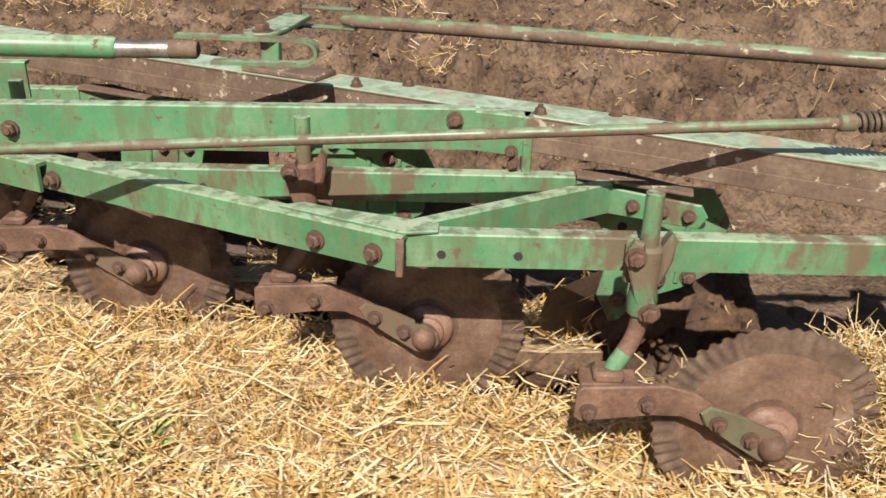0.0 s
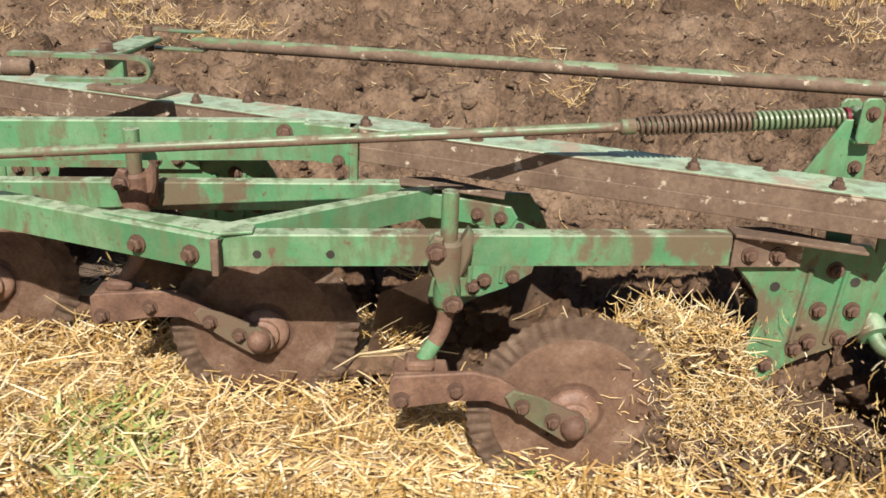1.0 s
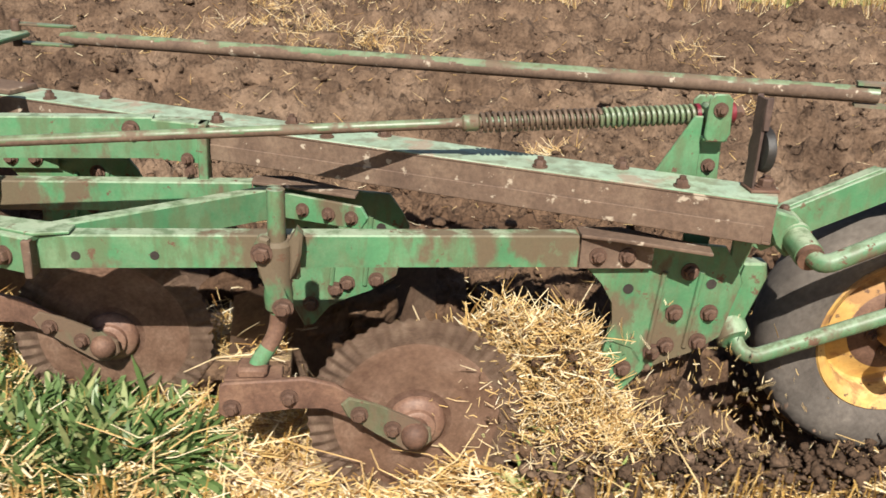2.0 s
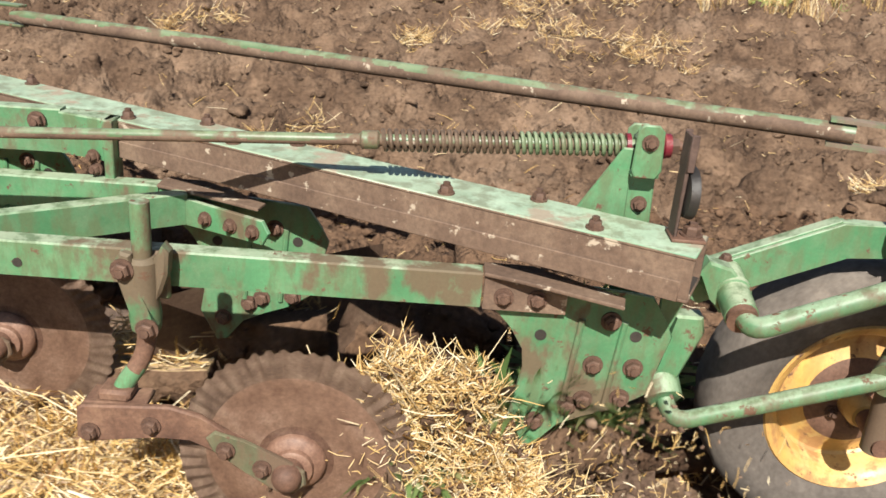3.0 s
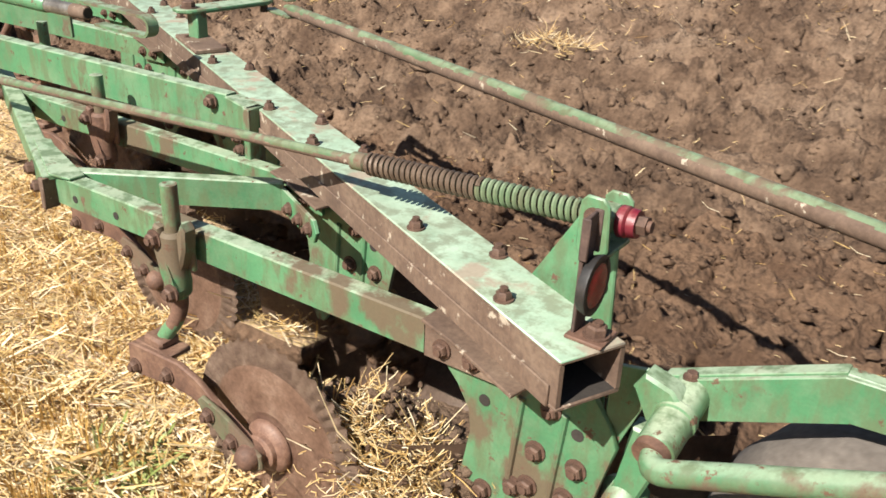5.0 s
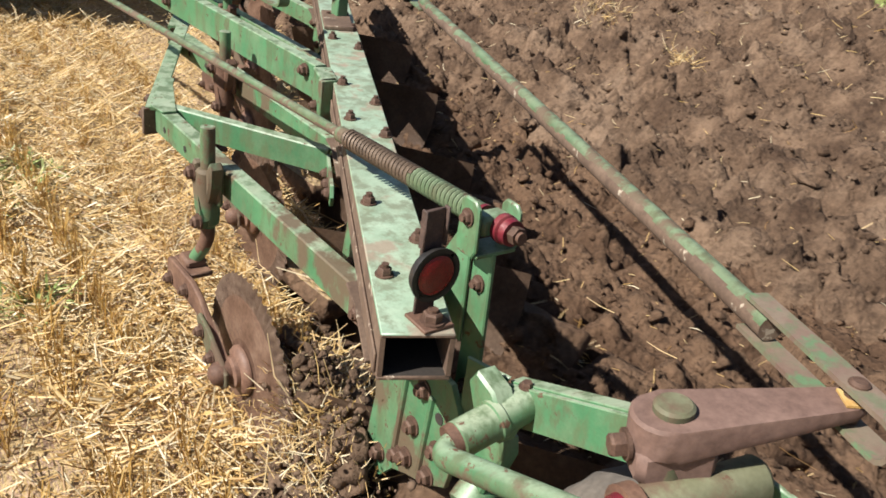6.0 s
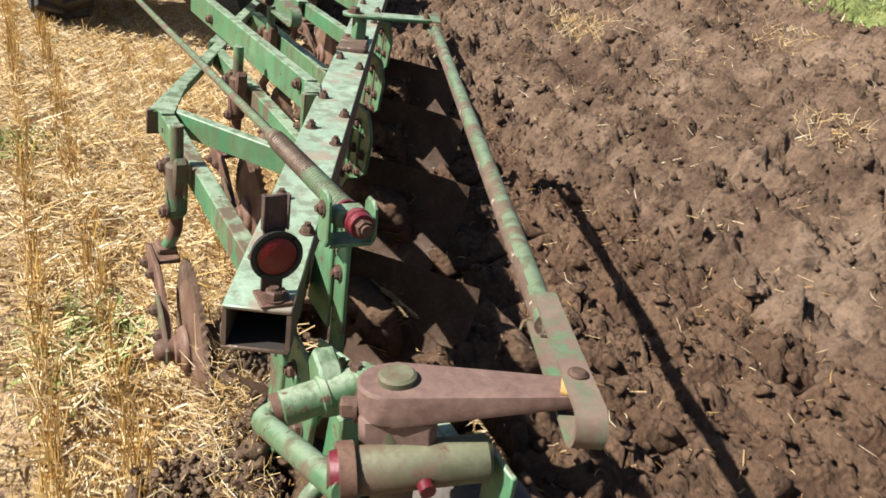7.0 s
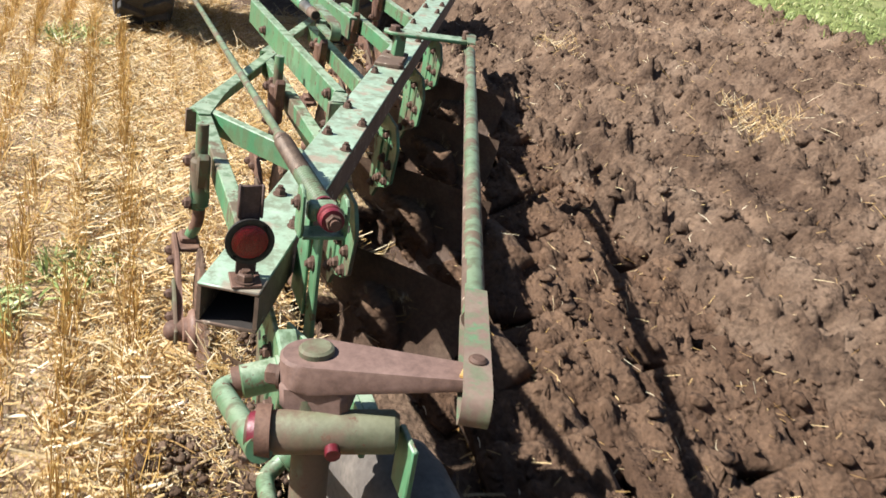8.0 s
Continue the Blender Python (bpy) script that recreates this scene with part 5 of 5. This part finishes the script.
# ---- the tractor's rear wheel ahead of the plough ----
def build_tractor():
    tractor = tagged(new("tractor"), "tractor ahead of the plough, its big rear tyre on the stubble", "tractor")
    R = 0.78
    LUGS = {s: to_mesh("lug", block(bmesh.new(), (-0.024, 0, 0.72), (0.024, 0.225, 0.782), Matrix.Rotation(s * 0.55, 4, "Z") @ Matrix.Diagonal((1, s, 1, 1)), 0.006), TYRE) for s in (-1, 1)}
    for y in (1.62, 3.35):
        wheel = new("rear_wheel")
        wheel.parent = tractor
        wheel.location = (-4.60, y, LAND + R - 0.03)
        bm = bmesh.new()
        prof = [(-0.20, 0.40), (-0.23, 0.50), (-0.24, 0.62), (-0.22, 0.70), (-0.16, 0.735), (0, 0.745), (0.16, 0.735), (0.22, 0.70), (0.24, 0.62), (0.23, 0.50), (0.20, 0.40)]
        rings = [[bm.verts.new((r * math.cos(2 * math.pi * s / 64), q, r * math.sin(2 * math.pi * s / 64))) for s in range(64)] for q, r in prof]
        for p, q in zip(rings, rings[1:]):
            for s in range(64):
                bm.faces.new((p[s], q[s], q[(s + 1) % 64], p[(s + 1) % 64]))
        part("tyre", bm, TYRE, wheel, "big dark lugged tractor tyre")
        for i in range(22):
            for side in (-1, 1):
                a = 2 * math.pi * (i + (0.5 if side > 0 else 0)) / 22
                part("lug", LUGS[side], TYRE, wheel, at=Matrix.Rotation(a, 4, "Y"))
        bm = tube(bmesh.new(), [(0, q, 0) for q in (-0.20, -0.19, -0.10, 0.10, 0.19, 0.20)], [0.42, 0.41, 0.36, 0.36, 0.41, 0.42], 40)
        part("rim", bm, YELLOW, wheel)
        WHEELS.append((wheel, Vector(wheel.location), R))
    part("axle_housing", tube(bmesh.new(), [(-4.60, 1.6, 0.86), (-4.60, 2.1, 0.88), (-4.60, 2.35, 0.9), (-4.60, 2.6, 0.88), (-4.60, 3.1, 0.86)], [0.09, 0.12, 0.2, 0.12, 0.09], 18), GREEN, tractor)
    bm = block(bmesh.new(), (-7.1, 2.25, 0.55), (-4.5, 2.65, 1.0), Matrix(), 0.05)
    part("gearbox", bm, GREEN, tractor)
    for y in (1.95, 2.95):
        wheel = new("front_wheel")
        wheel.parent = tractor
        wheel.location = (-7.0, y, LAND + 0.36)
        part("tyre", tube(bmesh.new(), [(0, q, 0) for q in (-0.09, -0.085, -0.05, 0.05, 0.085, 0.09)], [0.24, 0.33, 0.375, 0.375, 0.33, 0.24], 36), TYRE, wheel)
        part("rim", tube(bmesh.new(), [(0, q, 0) for q in (-0.095, -0.06, 0.06, 0.095)], [0.235, 0.2, 0.2, 0.235], 28), YELLOW, wheel)
        WHEELS.append((wheel, Vector(wheel.location), 0.37))
    part("front_axle", tube(bmesh.new(), [(-7.0, 1.95, 0.5), (-7.0, 2.95, 0.5)], 0.05, 12), GREEN, tractor)
    bm = block(bmesh.new(), (-7.35, 2.18, 0.95), (-5.6, 2.72, 1.55), Matrix(), 0.08)
    part("bonnet", bm, GREEN, tractor)
    for y in (1.62, 2.9):
        bm = bmesh.new()
        for i in range(9):
            a = radians(15 + 17 * i)
            block(bm, (-0.14, 0, 0.84), (0.14, 0.42, 0.855), Matrix.Translation((-4.60, y - 0.15, 0.86)) @ Matrix.Rotation(a - math.pi / 2, 4, "Y"), 0.0)
        part("mudguard", bm, GREEN, tractor)
    return tractor


tractor = build_tractor()

# ---- weeds ----
WEEDS = []
STONES = [(-12.28, 3.88, 0.042), (-10.28, 4.03, 0.048), (-10.15, 3.15, 0.03), (-3.1, 4.6, 0.02)]


def build_weeds():
    spots = [(-2.1, 1.86, 0.17, 60), (-1.98, 1.60, 0.12, 30), (-3.42, 1.76, 0.20, 150), (-3.15, 1.74, 0.14, 101), (-3.45, 2.05, 0.26, 150), (-3.75, 1.92, 0.22, 110), (-3.2, 1.86, 0.2, 70), (-5.55, 1.90, 0.2, 80), (-5.9, 1.80, 0.15, 40),
             (-10.85, 1.40, 0.2, 60), (-10.6, 1.33, 0.13, 30), (-12.5, 1.02, 0.15, 26), (-12.75, 1.27, 0.2, 40), (-9.67, 1.22, 0.12, 24), (-16.6, 1.12, 0.3, 60), (-0.9, 1.75, 0.1, 20), (-7.6, 1.5, 0.13, 26)]
    for x, y, r, n in spots:
        cut = y > EDGE
        k = int((y - EDGE) / WIDTH) if cut else 0
        a = rng.uniform(0, 2 * np.pi, n if n > 100 else max(3, n // 2))
        d = r * np.sqrt(rng.random(len(a)))
        c = np.stack([d * np.cos(a), 0.8 * d * np.sin(a), 0 * a], -1)
        me = flat_leaves(c, 8, 0.21 if n > 65 else 0.14, 0.05, LEAF if n > 65 else MEADOW, "weed", 0.72, 0.0095 if n > 65 else 0.0055)
        ob = tagged(new("weed", me), "tuft of green blades growing in the stubble", "weed", group="weeds in the stubble", kind="stuff")
        ob.location = (x, y, LAND + 0.015)
        if cut:
            WEEDS.append((ob, x, y, k))


build_weeds()


def build_stones():
    m = earthy("pale_stone", (0.17, 0.135, 0.105), (0.23, 0.19, 0.15), (0.31, 0.27, 0.23), 8, 0.9)
    for x, y, s in STONES:
        vs, fs = LUMPS[int(s * 1000) % 5]
        me = fast_mesh("stone", vs * np.array((s * 1.5, s, s * 0.75)), fs, m)
        ob = tagged(new("stone", me), "pale flat stone lying on turned soil", "stone", group="stones in the field")
        ob.location = (x, y, float(ground_height(x, y)) + 0.2 * s)


build_stones()


# ---- straw and soil thrown up at the rear share ----
def build_heap():
    def pile(n):
        x = 0.74 + 0.74 * rng.random(n) ** 0.9
        top = np.interp(x, [0.74, 0.9, 1.05, 1.2, 1.34, 1.48], [0.38, 0.50, 0.60, 0.61, 0.42, 0.18])
        top = top - 0.09 * vnoise(x, x * 0, 0.06, 3)
        return np.stack([x, 1.765 + rng.normal(0, 0.04, n) * np.clip((1.5 - x) / 0.3, 0.3, 1) - 0.13 * (1 - (q := rng.random(n) ** 0.45)) * np.clip((x - 0.9) / 0.15, 0, 1), 0.10 + (top - 0.10) * q], -1)
    me = blades(9000, pile, lambda n: rng.gamma(1.6, 0.014, n) + 0.009, 0.0017, lambda n: np.clip(rng.normal(0.85, 0.2, n), 0.1, 1.0), STRAW, "straw_heap", curl=0.6)
    def fan(n):
        x = 0.80 + 0.24 * rng.random(n)
        return np.stack([x, 1.77 + rng.normal(0, 0.02, n), 0.40 + 0.28 * (x - 0.80) + rng.normal(0, 0.015, n)], -1)
    fan_me = blades(70, fan, lambda n: rng.uniform(0.06, 0.14, n), 0.0024, lambda n: np.abs(rng.normal(0.3, 0.25, n)).clip(0, 0.9), STRAW, "stubble", straight=True)
    pile_of_straw = tagged(new("straw_heap", me), "heap of golden straw riding up before the rear share", "straw", kind="stuff")
    tagged(part("stubble", fan_me, STRAW, pile_of_straw), kind="stuff")
    long_me = blades(240, pile, lambda n: rng.gamma(3.0, 0.022, n) + 0.03, 0.0022, lambda n: np.clip(rng.normal(0.8, 0.2, n), 0.1, 1.0), STRAW, "long_straw", curl=0.6)
    tagged(part("long_straw", long_me, STRAW, pile_of_straw), kind="stuff")
    V, F = scatter_lumps(LUMPS, pile(260), 0.004 + rng.gamma(1.4, 0.004, 260))
    tagged(part("soil", fast_mesh("soil", V, F, SLICE), SLICE, pile_of_straw), kind="stuff")
    return pile_of_straw


heap = build_heap()


def build_soil_heap():
    def height(x):
        return np.interp(x, [0.95, 1.08, 1.22, 1.45, 1.65, 1.85], [0.12, 0.24, 0.31, 0.22, 0.13, 0.06])
    n = 800
    x = rng.uniform(0.97, 1.85, n)
    q = rng.random(n)
    y = 1.665 + 0.16 * q + rng.normal(0, 0.012, n)
    z = np.where(rng.random(n) < 0.75, height(x) * np.sin(np.pi * (0.12 + 0.6 * q)) + 0.02, rng.uniform(0.05, 0.2, n) * height(x) / 0.2)
    V, F = scatter_lumps(LUMPS, np.stack([x, y, z], -1), 0.006 + rng.gamma(1.3, 0.006, n))
    n = 1500
    x = 1.16 + 1.0 * rng.random(n)
    low = np.stack([x, 1.68 - np.abs(rng.normal(0, 0.10, n)), 0.12 + 0.06 * rng.random(n)], -1)
    V2, F2 = scatter_lumps(CRUMBS, low, 0.004 + rng.gamma(1.4, 0.0045, n))
    n = 1500
    x = rng.uniform(0.78, 1.35, n)
    core = np.stack([x, 1.80 + rng.normal(0, 0.03, n), 0.10 + rng.random(n) * np.interp(x, [0.78, 1.1, 1.35], [0.27, 0.42, 0.30])], -1)
    V3, F3 = scatter_lumps(CRUMBS, core, 0.006 + rng.gamma(1.2, 0.007, n))
    V, F = np.r_[V, V2, V3], np.r_[F, F2 + len(V), F3 + len(V) + len(V2)]
    ob = tagged(new("soil_heap", fast_mesh("soil_heap", V, F, SOIL)), "crumbling heap of turned soil and straw beside the rear share", "soil", kind="stuff")
    def bits(k):
        x = rng.uniform(0.97, 1.9, k)
        return np.stack([x, 1.65 + 0.15 * rng.random(k), height(x) * rng.uniform(0.5, 1.1, k) + 0.03], -1)
    me = blades(900, bits, lambda k: rng.gamma(1.7, 0.016, k) + 0.008, 0.0018, lambda k: np.clip(rng.normal(0.9, 0.15, k), 0.2, 1.0), STRAW, "straw")
    tagged(part("straw", me, STRAW, ob), kind="stuff")
    return ob


soil_heap = build_soil_heap()
SPRAYS = []


def build_sprays():
    n = 26
    shapes = []
    for i in range(5):
        p = rng.normal(0, 1, (n, 3)).clip(-2, 2) * (0.13, 0.06, 0.09)
        V, F = scatter_lumps(CRUMBS, p, 0.003 + rng.gamma(1.4, 0.0035, n))
        soil = fast_mesh("crumbs", V, F, CLOD)
        straw = blades(70, lambda k: rng.normal(0, 1, (k, 3)).clip(-2, 2) * (0.14, 0.06, 0.10), lambda k: 0.006 + rng.gamma(1.5, 0.010, k), 0.0017, lambda k: rng.uniform(0, 1, k), STRAW, "chaff")
        shapes.append((soil, straw))
    for i in range(118):
        ob = tagged(new("soil_spray", shapes[i % 5][0]), "loose crumbs and chaff thrown up by the rear share", "soil", group="sprays of crumbs and chaff", kind="stuff")
        tagged(part("chaff", shapes[(i * 3) % 5][1], STRAW, ob), kind="stuff")
        SPRAYS.append((ob, -0.4 + 0.071 * i, rng.uniform(-1, 1, 6)))


build_sprays()


def spray_rows(start, w):
    """Up out of the furrow, over, and down into it again, beside the moving plough."""
    rows = []
    for i in range(7):
        s = i / 6
        t = start + 0.55 * s
        x = 1.25 + 0.12 * w[0] + (0.55 + 0.2 * w[1]) * s - SPEED * t
        y = 1.68 + 0.06 * w[2] + (0.10 * w[3] - 0.03) * s
        z = -0.25 + 4 * (0.62 + 0.12 * w[4]) * s * (1 - s)
        rows.append((t, pose(x, y, z, 60 * w[5] * s, 70 * w[0] * s, 50 * w[3] * s)))
    inside = [(round(t * FPS) / FPS, m) for t, m in rows if 0.03 < t < SECONDS - 0.03]
    first = rows[0][1] if start > 0 else min(rows, key=lambda r: abs(r[0]))[1]
    last = rows[-1][1] if start + 0.55 < SECONDS else min(rows, key=lambda r: abs(r[0] - SECONDS))[1]
    return [(0.0, first), *inside, (SECONDS, last)]


# ---- what moves ----
def motions():
    walk(plough, [(t, driven(t)) for t in (0, 2, 4, 6, SECONDS)])
    walk(tractor, [(t, driven(t)) for t in (0, 2, 4, 6, SECONDS)])
    ticks = [4 * i / FPS for i in range(61)]
    for ob, c in DISCS:
        turn = math.degrees(SPEED / 0.28)
        walk(ob, [(t, pose(*c, 0, -turn * t, 0)) for t in ticks])
    for ob, c, r in WHEELS:
        turn = math.degrees(SPEED / r)
        walk(ob, [(t, pose(*c, 0, -turn * t, 0)) for t in ticks])
    for ob, x, k, wild in SODS:
        rows = sod_rows(x, k, wild)
        if len(rows) > 2:
            walk(ob, rows)
    walk(heap, [(t, driven(t) @ Matrix.Translation((0, 0, sink))) for t, sink in ((0, -0.06), (1, 0), (1.7, 0.01), (2.2, 0.01), (3.3, -0.04), (4.0, -0.06), (4.7, -0.07), (6, -0.11), (SECONDS, -0.11))])
    walk(soil_heap, [(t, driven(t) @ Matrix.Translation(push)) for t, push in ((0, (0, 0.03, 0)), (0.7, (0, 0.0, 0.02)), (1.5, (0, 0.02, 0)), (2.2, (-0.08, 0.02, 0.04)), (3.3, (0, 0.03, 0)), (4.7, (0, 0, 0.02)), (6, (0, -0.06, 0.03)), (7, (0, -0.04, 0.02)), (SECONDS, (0, 0, 0)))])
    for ob, start, w in SPRAYS:
        walk(ob, spray_rows(start, w))
    still = Vector((0, 0, 0))
    for ob, x, y, k in WEEDS:
        rows = []
        for t, m in sod_rows(x, k, still):
            home = pose(x, EDGE + WIDTH * (k + 0.5), LAND)
            rows.append((t, m @ home.inverted() @ Matrix.Translation((x, y, LAND))))
        walk(ob, rows)


motions()
